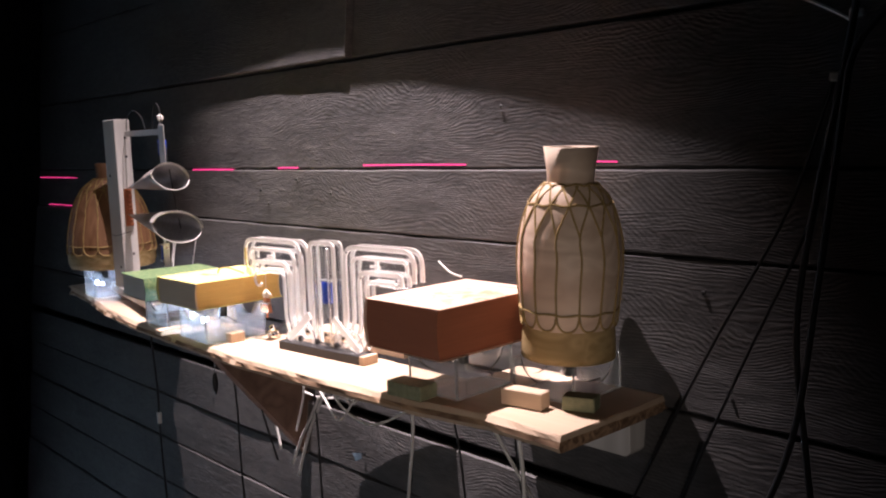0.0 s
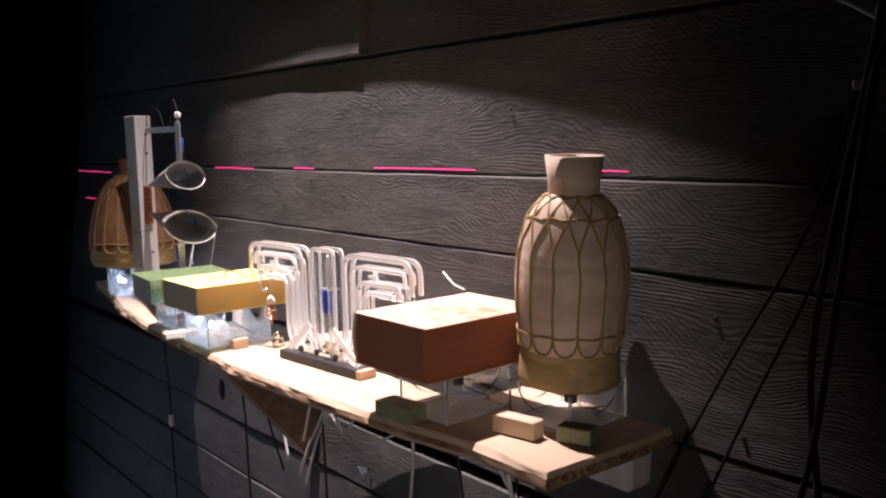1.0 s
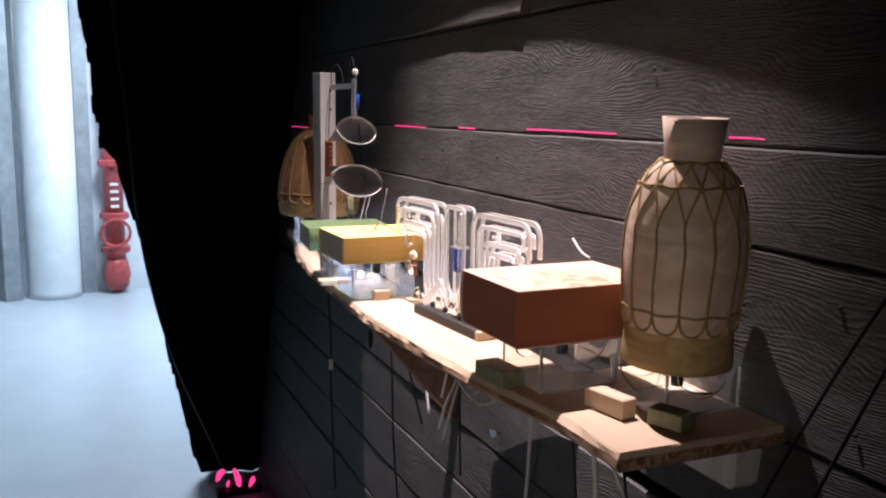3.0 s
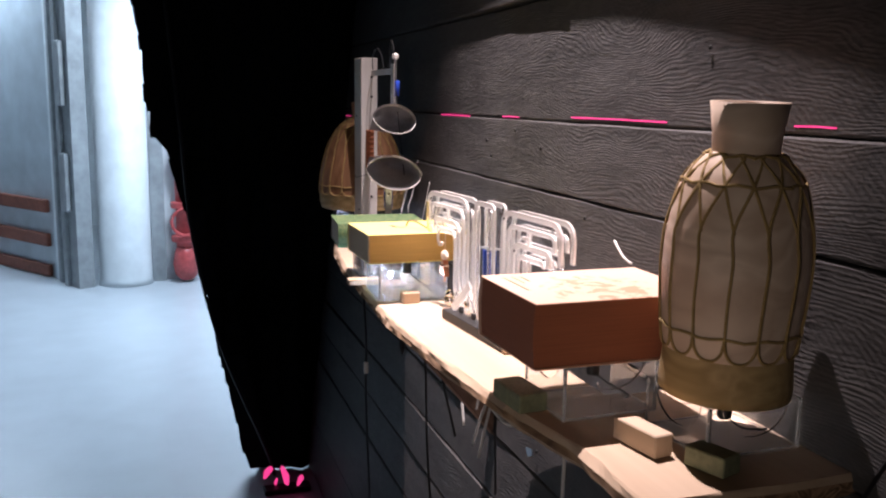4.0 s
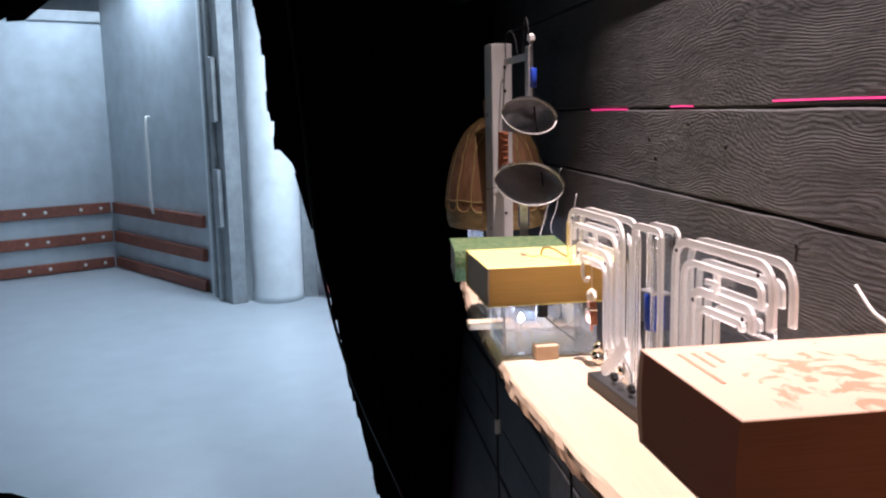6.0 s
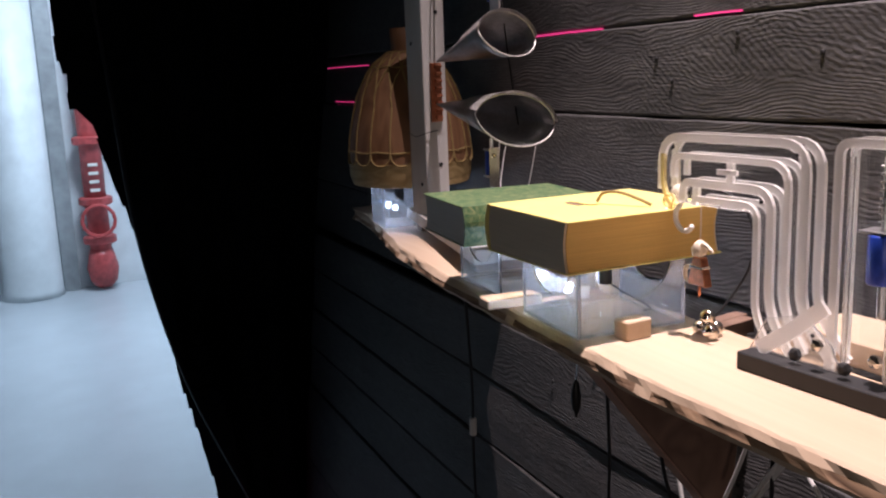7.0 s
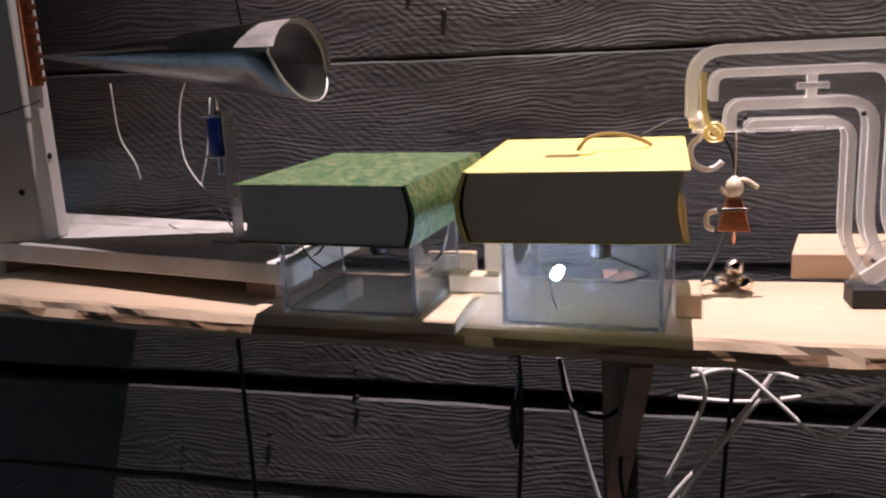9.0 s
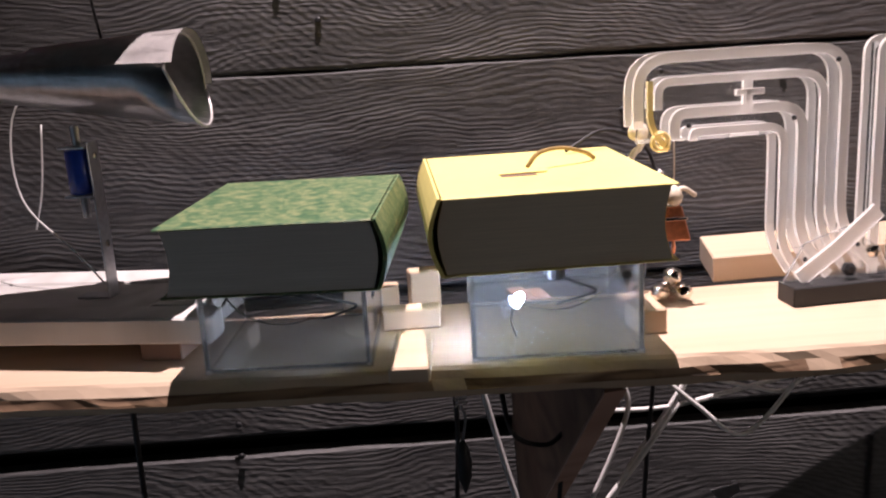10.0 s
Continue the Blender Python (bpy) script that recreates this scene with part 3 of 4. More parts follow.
pipe = thing("fire_main", (-5.80, -0.50, FLOOR), "worn red fire main pipe with flanged valve", "pipe")
part("pipe", capped([(0.075, 0.30), (0.075, 2.3)], 20), RED_PAINT, pipe, "", True)
for z in (0.34, 0.62, 1.05):
    part("flange", capped([(0.10, z), (0.115, z + 0.01), (0.115, z + 0.05), (0.10, z + 0.06)], 20), RED_PAINT, pipe)
part("valve", capped([(0.05, 0.02), (0.09, 0.06), (0.11, 0.16), (0.09, 0.26), (0.075, 0.30)], 20), RED_PAINT, pipe, "", True)
wheel = part("hand_wheel", tube([(0.13 + 0.0, 0.11 * math.cos(a), 0.52 + 0.11 * math.sin(a)) for a in (2 * math.pi * k / 14 for k in range(15))], 0.013, 6, 1), RED_PAINT, pipe)
for z in (0.72, 0.78, 0.84, 0.9):
    part("label_bar", box(0.068, 0.078, -0.03, 0.035, z, z + 0.022, 0.002), WHITE_PLASTIC, pipe, "pale label mark")

for x, y in ((-7.75, -2.95), (-5.2, -1.9), (-4.2, -0.9)):
    tl = thing("ceiling_lamp", (x, y, 2.86), "white glowing ceiling lamp", "lamp", group="lobby lamps")
    part("housing", box(-0.20, 0.20, -0.09, 0.09, 0.03, 0.14, 0.008), WHITE_WALL, tl)
    part("diffuser", capped([(0.07, 0.0), (0.085, 0.015), (0.085, 0.03)], 20), TUBE, tl)

# pink lamp on the floor behind the curtain's lower edge
pl = thing("pink_floor_light", (-1.52, -0.27, FLOOR), "small pink floor light behind torn cloth", "lamp")
part("base", box(-0.03, 0.03, -0.09, 0.09, 0, 0.02, 0.003), BLACK_PLASTIC, pl)
for x, y, z, w, h, lean in ((0.0, -0.075, 0.06, 0.030, 0.050, 0.012), (0.02, -0.01, 0.03, 0.026, 0.085, -0.010), (0.01, 0.05, 0.02, 0.022, 0.045, 0.008), (-0.02, -0.04, 0.02, 0.012, 0.03, 0.004)):
    pts = [(y + w * 0.5 * math.cos(g) * (1 + 0.25 * math.sin(3 * g + x * 90)) + lean * math.sin(g), z + h / 2 + h * 0.5 * math.sin(g)) for g in (2 * math.pi * k / 11 for k in range(11))]
    part("lit_shard", prism(pts, "x", x, x + 0.004), PINK, pl, "pink lit scrap of film")

# ---- shelf ----


def board(outline, z0, z1, mat_top, mat_edge, name, label, seed):
    """A sawn board with an uneven edge: a top with a chamfer, and a rough rim."""
    rng2 = random.Random(seed)
    pts = []
    for (x0, y0), (x1, y1) in zip(outline, outline[1:] + outline[:1]):
        n = max(1, int(math.hypot(x1 - x0, y1 - y0) / 0.012))
        for k in range(n):
            t = k / n
            pts.append((x0 + (x1 - x0) * t, y0 + (y1 - y0) * t))
    cx, cy = sum(p[0] for p in pts) / len(pts), sum(p[1] for p in pts) / len(pts)
    bm = bmesh.new()
    rings = []
    for depth, inset in ((0.0, 0.003), (0.002, 0.0), (0.008, -0.004), ((z1 - z0) * 0.65, -0.006), (z1 - z0, 0.002)):
        ring = []
        for i, (x, y) in enumerate(pts):
            w = 0.0035 * noise.noise((x * 30, y * 30, seed + depth * 200))
            sx, sy = (0.0 if abs(x - cx) < 0.01 else math.copysign(1, cx - x)), math.copysign(1, cy - y)
            ring.append(bm.verts.new((x + sx * (inset + w) * 0.4, y + sy * (inset + w), z1 - depth)))
        rings.append(ring)
    n = len(pts)
    for a, b in zip(rings, rings[1:]):
        for k in range(n):
            bm.faces.new((a[k], a[(k + 1) % n], b[(k + 1) % n], b[k]))
    bm.faces.new(rings[0]), bm.faces.new(rings[-1])
    bmesh.ops.triangulate(bm, faces=[f for f in bm.faces if len(f.verts) > 4])
    ob = finish(name, bm, mat_top)
    ob.data.materials.append(mat_edge)
    for p in ob.data.polygons:
        if abs(p.normal.z) < 0.5 and p.center.z < z1 - 0.010:
            p.material_index = 1
    return tagged(ob, label, "shelf")


board([(-0.93, -0.05), (-0.92, -0.195), (-0.709, -0.222), (-0.433, -0.279), (-0.255, -0.299), (-0.179, -0.307), (0.208, -0.326), (0.317, -0.331), (0.577, -0.318), (0.79, -0.300), (0.79, -0.158), (0.2, -0.158), (-0.44, -0.152), (-0.462, -0.035)], 0.976, 1.0, RAW_WOOD, BARK, "shelf_board", "long raw pine shelf board with a rough bark edge", 2)
board([(0.794, -0.298), (0.95, -0.272), (1.092, -0.276), (1.094, -0.10), (1.09, -0.012), (0.86, -0.014), (0.794, -0.03)], 0.974, 0.999, RAW_WOOD, BARK, "shelf_board", "short wide pine shelf board at the shelf end", 7)


def bracket(place, rz, reach, drop, label):
    b = thing("shelf_bracket", place, label, "bracket", rz=rz, group="shelf brackets")
    part("gusset", prism([(0, 0), (-reach, 0), (-reach, -0.012), (-0.012, -drop), (0, -drop)], "x", -0.009, 0.009, 0.001), BROWN_WOOD, b)
    part("edge_band", prism([(-reach - 0.001, -0.013), (-reach - 0.003, -0.013), (-0.016, -drop - 0.001), (-0.013, -drop - 0.001)], "x", -0.0095, 0.0095), SALMON_WOOD, b, "sawn slanting front edge")
    part("cleat", box(0.0095, 0.026, -reach * 0.8, -0.01, -0.018, -0.0003, 0.001), BROWN_WOOD, b, "small fixing cleat")
    return b


bracket((0.125, -0.034, 0.9755), 10, 0.265, 0.30, "brown triangular plywood bracket under the shelf")
bracket((-0.62, -0.05, 0.9755), 0, 0.14, 0.06, "small brown block bracket under the shelf")
endp = thing("shelf_support", (0.90, -0.072, 0.904), "pale wooden support block below the shelf end", "support", rz=0)
part("block", prism([(0, 0), (0.152, 0), (0.160, 0.008), (0.160, 0.0693), (0, 0.0693)], "y", 0, 0.046, 0.001), WHITE_WOOD, endp)

# ---- books ----


def book(name, place, rz, w, d, h, label, cover, edge, spine, fore=None, cover_edge=None, swell=0.004):
    """A closed book lying flat: w along its front edge, d deep, h thick; spine: -1 left or 1 right."""
    b = thing(name, place, label, "book", rz=rz)
    t = 0.0017
    part("back_cover", box(0, w, 0, d, 0, t, 0.001), cover, b)
    part("front_cover", box(0, w, 0, d, h - t, h, 0.001), cover, b)
    a, c = (0.003, w - 0.005) if spine < 0 else (0.005, w - 0.003)
    rows = 8
    outline = []
    for k in range(rows + 1):
        z = t + (h - 2 * t) * k / rows
        outline.append((a - (swell * math.sin(math.pi * k / rows) if spine < 0 else -swell * math.sin(math.pi * k / rows)), z))
    for k in range(rows, -1, -1):
        z = t + (h - 2 * t) * k / rows
        outline.append((c + (swell * math.sin(math.pi * k / rows) if spine > 0 else -swell * math.sin(math.pi * k / rows)), z))
    part("page_block", prism(outline, "y", 0.0018, d - 0.0018), edge, b)
    if fore:
        x = c + 0.0012 if spine < 0 else a - 0.0012
        s = -1 if spine < 0 else 1
        part("fore_edge", prism([(x + s * swell * math.sin(math.pi * k / rows), t + (h - 2 * t) * k / rows) for k in range(rows + 1)] + [(x - 0.006 * -s, h - t), (x - 0.006 * -s, t)], "y", 0.0045, d - 0.0045), fore, b, "golden fore-edge")
    bow, x0 = [], (0.0 if spine < 0 else w)
    for k in range(9):
        z = h * k / 8
        bow.append((x0 + spine * (0.001 + swell * 1.6 * math.sin(math.pi * k / 8)), z))
    inner = [(x - spine * 0.003, z) for x, z in reversed(bow)]
    part("spine", prism(bow + inner, "y", 0, d), cover_edge or cover, b, "rounded spine")
    return b


yellow = book("book", (0.040, -0.347, 1.0775), 1.0, 0.167, 0.205, 0.056, "thick yellow hardcover book with golden page edge", YELLOW_COVER, PAPER, -1, GOLD_PAPER, swell=0.005)
green = book("book", (-0.156, -0.346, 1.0755), -5.0, 0.152, 0.19, 0.050, "green mottled hardcover book with grey page edge", GREEN_COVER, GREY_PAPER, 1, None, GREEN_COVER, 0.004)
red = book("book", (0.722, -0.312, 1.0750), 1.0, 0.173, 0.232, 0.080, "very thick russet book with printed red figures", RED_COVER, RED_EDGE, -1, None, RED_COVER, 0.005)
for o in red.children:
    if o.name.startswith("front_cover"):
        o.data.materials[0] = RED_TOP
for k, (x0, x1, y) in enumerate(((0.02, 0.10, 0.022), (0.02, 0.06, 0.034), (0.02, 0.05, 0.046), (0.10, 0.15, 0.205))):
    part("printed_mark", box(x0, x1, y, y + 0.0035, 0.0801, 0.0804, 0), RED_PRINT, red, "printed line")

# ---- acrylic stands ----


def stand(place, rz, w, d, h, label, led=False):
    """An open box of clear sheet with arched cut-outs, and a motor in its middle."""
    s = thing("acrylic_stand", place, label, "display stand", rz=rz, group="acrylic stands")

    def side_outline(n, r):
        pts = [(0, 0.003), (0, h)]
        lo = n / 2 - r
        pts += [(lo + r - r * math.cos(math.pi * k / 12), h - r * 0.85 * math.sin(math.pi * k / 12)) for k in range(13)]
        return pts + [(n, h), (n, 0.003)]

    clear_mat = HAZY if led else ACRYLIC
    sheets = [part("sheet", prism(side_outline(w, w * 0.36), "y", 0, 0.003), clear_mat, s), part("sheet", prism(side_outline(w, w * 0.36), "y", d - 0.003, d), clear_mat, s)]
    sheets += [part("sheet", prism([(y + 0.0, z) for y, z in side_outline(d, d * 0.36)], "x", x, x + 0.003), clear_mat, s) for x in (0.0, w - 0.003)]
    sheets.append(part("bottom_sheet", box(0.0035, w - 0.0035, 0.0035, d - 0.0035, 0, 0.003, 0), clear_mat, s))
    for x in (0.0015, w - 0.0015):
        for y in (0.0, d):
            sheets.append(part("glued_edge", box(x - 0.0022, x + 0.0022, y - 0.0007, y + 0.0007, 0.0, h - 0.002, 0), FROSTED, s, "pale glued edge"))
    for y in (-0.0008, d + 0.0008):
        sheets.append(part("glued_edge", box(0, w, y - 0.0006, y + 0.0006, 0.0005, 0.0035, 0), FROSTED, s, "pale glued edge"))
    sheets.append(part("glued_edge", box(w + 0.0002, w + 0.0014, 0, d, 0.0005, 0.0035, 0), FROSTED, s, "pale glued edge"))
    for o in sheets:
        o.visible_shadow = False
    m = part("motor", capped([(0.0075, h - 0.034), (0.009, h - 0.032), (0.009, h - 0.012), (0.006, h - 0.010), (0.006, h - 0.001)], 16), BLACK_PLASTIC, s, "black motor and shaft")
    m.matrix_basis = pose(w * 0.55, d * 0.5, 0)
    part("wire", tube([(w * 0.55, d * 0.5, h - 0.03), (w * 0.7, d * 0.6, h - 0.042), (w * 0.85, d * 0.75, 0.02), (w * 0.6, d * 0.85, 0.006)], 0.0012, 5), BLACK_PLASTIC, s)
    if led:
        part("led", capped([(0.0033, 0.0), (0.0045, 0.001), (0.0045, 0.008), (0.0032, 0.0115), (0.0010, 0.013)], 14), LED, s, "bright white light-emitting diode").matrix_basis = pose(w * 0.27, d * 0.30, 0.030, 0, 35, 0)
        part("led_leg", tube([(w * 0.27, d * 0.30, 0.030), (w * 0.25, d * 0.31, 0.018), (w * 0.28, d * 0.34, 0.0035)], 0.0009, 5), STEEL, s, "thin wire leg")
    return s


stand((0.060, -0.312, 1.0005), -3, 0.128, 0.135, 0.0768, "clear acrylic box stand lit by a diode", True)
stand((-0.143, -0.297, 1.0005), -3, 0.126, 0.125, 0.0748, "clear acrylic box stand under the green book")
stand((0.765, -0.262, 1.0005), 2, 0.108, 0.13, 0.0742, "clear acrylic box stand under the russet book")
stand((0.905, -0.165, 0.9995), 3, 0.118, 0.125, 0.0588, "clear acrylic box stand under the laced drum")
stand((-0.710, -0.222, 1.0005), -8, 0.10, 0.085, 0.0813, "small clear acrylic stand under the dark drum", True)

# ---- laced drums ----


def drum(place, rz, body, neck, skirt, label, mat, neck_mat, n, group):
    """A turned wooden body with a neck and a lower band, laced with cord."""
    d = thing("laced_drum", place, label, "drum", rz=rz, group=group)
    part("body", lathe(body, 56), mat, d, "", True)
    part("skirt", lathe(skirt, 56), OCHRE, d, "ochre lower band", True)
    part("neck", lathe(neck + [(neck[-1][0] - 0.004, neck[-1][1]), (neck[-1][0] - 0.005, neck[-1][1] - 0.02), (neck[0][0] - 0.006, neck[0][1])], 40), neck_mat, d, "pale cylindrical neck", True)
    zs, rs = [z for _, z in body], [r for r, _ in body]

    def on(a, z):
        r = float(np.interp(z, zs, rs)) + 0.0014
        return (r * math.cos(a), r * math.sin(a), z)

    z0, z9 = body[0][1], body[-1][1]
    high = z9 - z0
    step = 2 * math.pi / n
    loop = [on(step * (0.5 - 0.5 * math.cos(math.pi * k / 6)), z0 + 0.002 + 0.12 * high * (1 - math.sin(math.pi * k / 6)) ** 1.2) for k in range(7)]
    first = None
    for k in range(n):
        up = [on(0, z0 + 0.115 * high), on(0, z0 + 0.3 * high), on(0.02, z0 + 0.5 * high), on(-0.01, z0 + 0.66 * high), on(step * 0.5, z0 + 0.86 * high), on(step * 1.1, z0 + 0.985 * high)]
        down = [on(0.0, z0 + 0.64 * high), on(-step * 0.5, z0 + 0.86 * high), on(-step * 1.1, z0 + 0.985 * high)]
        if first is None:
            first = [part("cord", tube(q, 0.0017, 5, 4), CORD, d, "jute lacing cord") for q in (up, down, loop)]
        else:
            for c in first:
                again(c, pose(0, 0, 0, 0, 0, math.degrees(step * k)))
    for z in (z0 + 0.125 * high, z0 + 0.86 * high, z0 + 0.99 * high):
        part("cord_ring", tube([on(2 * math.pi * k / 40, z + 0.0015 * math.sin(k * 1.7)) for k in range(41)], 0.0018, 5, 1), CORD, d, "jute lacing cord")
    return d


laced = drum((0.968, -0.102, 1.0590), 12, [(0.0715, 0.050), (0.0735, 0.056), (0.078, 0.10), (0.0812, 0.14), (0.0800, 0.172), (0.0755, 0.205), (0.0675, 0.234), (0.0560, 0.255), (0.043, 0.268), (0.036, 0.272)], [(0.0355, 0.262), (0.037, 0.29), (0.042, 0.326)], [(0.069, 0.001), (0.074, 0.0), (0.0745, 0.01), (0.072, 0.045), (0.0712, 0.056)], "pale wooden drum laced with jute cord on a stand", VENEER, VENEER, 14, "laced drums")
laced.matrix_basis = pose(0.966, -0.102, 1.0605, 0, 2.2, 0) @ pose(0, 0, 0, 0, 0, 12)
drum((-0.640, -0.164, 1.0820), 0, [(0.118, 0.040), (0.119, 0.055), (0.1155, 0.092), (0.106, 0.138), (0.091, 0.184), (0.071, 0.218), (0.046, 0.242), (0.031, 0.250)], [(0.030, 0.244), (0.0275, 0.258), (0.030, 0.292)], [(0.105, 0.0), (0.113, 0.002), (0.118, 0.018), (0.1185, 0.045)], "dark wooden bell-shaped drum laced with cord", DARK_VENEER, DARK_VENEER, 18, "laced drums")

# ---- post with horns and solenoids ----
base = thing("post_base", (-0.600, -0.192, 1.0), "whitewashed wooden base frame under the post", "base frame", rz=-10.5)
part("front_beam", box(0, 0.465, 0.0, 0.034, 0.018, 0.040, 0.002), WHITE_WOOD, base)
part("rear_beam", box(0, 0.45, 0.108, 0.150, 0.018, 0.040, 0.002), WHITE_WOOD, base)
part("panel", box(0.004, 0.40, 0.035, 0.107, 0.019, 0.0385, 0.001), WHITE_WOOD, base)
part("cross_beam", box(0.401, 0.452, 0.035, 0.107, 0.018, 0.0398, 0.002), WHITE_WOOD, base)
for x in (0.03, 0.40):
    part("foot", box(x, x + 0.035, 0.012, 0.09, 0.0003, 0.0178, 0.001), BROWN_WOOD, base)

post = thing("wooden_post", (-0.496, -0.186, 1.040), "upright whitewashed timber post with drilled holes", "post", rz=4)
part("timber", box(-0.031, 0.031, -0.022, 0.022, 0, 0.448, 0.0015), WHITE_WOOD, post)
hole = part("screw_hole", capped([(0.0035, 0), (0.0035, 0.001), (0.001, 0.0012)], 10), BLACK_PLASTIC, post, "dark screw hole")
hole.matrix_basis = pose(0.0312, 0.006, 0.40, 0, 90, 0)
for z in (0.35, 0.245, 0.09):
    again(hole, pose(0.0312, 0.006, z, 0, 90, 0))
for x, z in ((0.012, 0.055), (-0.01, 0.30)):
    again(hole, pose(x, -0.0222, z, 90))
part("copper_strip", box(0.0315, 0.0345, -0.010, 0.012, 0.165, 0.265, 0.0008), COPPER, post, "copper contact strip")
coil_strip = None
for k in range(8):
    q = pose(0.0365, 0.004, 0.172 + 0.0125 * k, 90)
    if coil_strip is None:
        coil_strip = part("copper_turn", capped([(0.002, -0.007), (0.0032, -0.006), (0.0032, 0.006), (0.002, 0.007)], 8), COPPER, post, "copper wire turn")
        coil_strip.matrix_basis = q
    else:
        again(coil_strip, q)
part("wire", tube([(-0.032, -0.023, 0.145), (0.0, -0.025, 0.139), (0.033, -0.023, 0.146), (0.035, 0.0, 0.15)], 0.0008, 5), BLACK_PLASTIC, post, "thin black tie wire")


def horn(apex, left, right, rise, label, flap):
    """A horn rolled from sheet metal: a point at the post, widening to a mouth pinched at both sides."""
    h = thing("metal_horn", tuple(apex), label, "horn", group="metal horns")
    a, l, r = Vector((0, 0, 0)), Vector(left) - Vector(apex), Vector(right) - Vector(apex)
    mid, half = (l + r) / 2, (r - l) / 2
    axis = mid.normalized()
    up = half.cross(axis).normalized()
    up = up if up.z > 0 else -up
    n, m = 28, 10
    bm = bmesh.new()
    rows = []
    for j in range(m + 1):
        t = 0.02 + 0.98 * j / m
        ring = []
        for k in range(n):
            ang = 2 * math.pi * k / n
            c, s = math.cos(ang), math.sin(ang)
            high = rise * (abs(s) ** 1.15) * (1 if s > 0 else -1)
            lip = 0.0 if j < m - 1 else (j - m + 2) * 0.007 * max(0, -s) + 0.003 * noise.noise((ang * 2, 1.0, rise))
            ring.append(bm.verts.new(mid * t + half * c * t + up * high * t + axis * lip))
        rows.append(ring)
    for p, q in zip(rows, rows[1:]):
        for k in range(n):
            bm.faces.new((p[k], p[(k + 1) % n], q[(k + 1) % n], q[k]))
    bmesh.ops.solidify(bm, geom=bm.faces[:], thickness=0.0012)
    part("rolled_sheet", bm, ALUMINIUM, h, "", True)
    rim = [mid + half * math.cos(g) * 1.01 + up * rise * 1.01 * (abs(math.sin(g)) ** 1.15) * (1 if math.sin(g) > 0 else -1) + axis * (0.014 * max(0, -math.sin(g))) for g in (2 * math.pi * k / 36 for k in range(37))]
    part("cut_edge", tube(rim, 0.0013, 6, 1), TIN, h, "bright cut rim of the mouth", True)
    if flap:
        bm = bmesh.new()
        rows = []
        for j in range(5):
            t = 0.62 + 0.40 * j / 4
            rows.append([bm.verts.new(mid * t + half * math.cos(g) * t * 1.03 + up * (rise * 1.07 * (math.sin(g) ** 1.15) * t + 0.0015)) for g in (math.pi * (0.04 + 0.92 * k / 12) for k in range(13))])
        for p, q in zip(rows, rows[1:]):
            for k in range(12):
                bm.faces.new((p[k], p[k + 1], q[k + 1], q[k]))
        bmesh.ops.solidify(bm, geom=bm.faces[:], thickness=0.001)
        part("overlapping_flap", bm, TIN, h, "overlapping sheet edge", True)
    return h


horn((-0.462, -0.186, 1.236), (-0.154, -0.262, 1.229), (-0.153, -0.137, 1.207), 0.036, "horn rolled from sheet aluminium, fixed to the post", True)
horn((-0.462, -0.184, 1.306), (-0.178, -0.243, 1.344), (-0.205, -0.136, 1.330), 0.032, "smaller horn rolled from sheet aluminium on the post", True)


def solenoid(place, rz, label, high, up):
    """A bracket with a small blue coil and a plunger; high: the bracket's height."""
    s = thing("solenoid", place, label, "solenoid", rz=rz, group="solenoids")
    b = part("bracket", box(-0.0008, 0.0008, -0.008, 0.008, 0, high, 0.0004), STEEL, s, "zinc steel bracket")
    part("bracket_foot", box(-0.03, -0.001, -0.008, 0.008, 0, 0.0016, 0.0004), STEEL, s)
    z = high - 0.046 if up else 0.004
    part("coil", capped([(0.0095, z + 0.003), (0.0105, z + 0.004), (0.0105, z + 0.039), (0.0095, z + 0.04)], 18), BLUE_COIL, s, "blue taped coil", True).matrix_basis = pose(-0.0135, 0, 0)
    for zz in (z, z + 0.041):
        part("coil_frame", box(-0.025, -0.001, -0.011, 0.011, zz, zz + 0.002, 0.0004), STEEL, s)
    part("plunger", capped([(0.003, z - 0.018), (0.0035, z - 0.016), (0.0035, z + 0.058), (0.002, z + 0.06)], 10), STEEL, s, "steel plunger").matrix_basis = pose(-0.0135, 0, 0)
    sc = part("screw", capped([(0.003, 0), (0.003, 0.001), (0.001, 0.0018)], 8), NICKEL, s)
    sc.matrix_basis = pose(0.0008, 0, high - 0.012, 0, 90, 0)
    again(sc, pose(0.0008, 0, high * 0.35, 0, 90, 0))
    return s


solenoid((-0.240, -0.190, 1.0390), -12, "small blue solenoid on a zinc bracket standing on the base", 0.134, True)
upper = thing("solenoid", (-0.464, -0.176, 1.446), "steel arm holding a blue solenoid at the post top", "solenoid", group="solenoids")
part("arm", box(0, 0.225, -0.003, 0.0, -0.004, 0.010, 0.0004), TIN, upper)
part("bracket", box(0.206, 0.236, -0.0058, -0.0034, -0.078, 0.020, 0.0008), TIN, upper, "zinc bracket with two holes")
part("coil", capped([(0.0095, -0.055), (0.0105, -0.054), (0.0105, -0.019), (0.0095, -0.018)], 18), BLUE_COIL, upper, "blue taped coil", True).matrix_basis = pose(0.190, 0.010, 0)
part("plunger", capped([(0.003, -0.075), (0.0035, -0.074), (0.0035, 0.028), (0.002, 0.03)], 10), STEEL, upper, "steel plunger").matrix_basis = pose(0.190, 0.010, 0)
part("tip", capped([(0.004, 0.030), (0.008, 0.034), (0.008, 0.042), (0.003, 0.046)], 12), WHITE_PLASTIC, upper, "pale plunger tip").matrix_basis = pose(0.190, 0.010, 0)
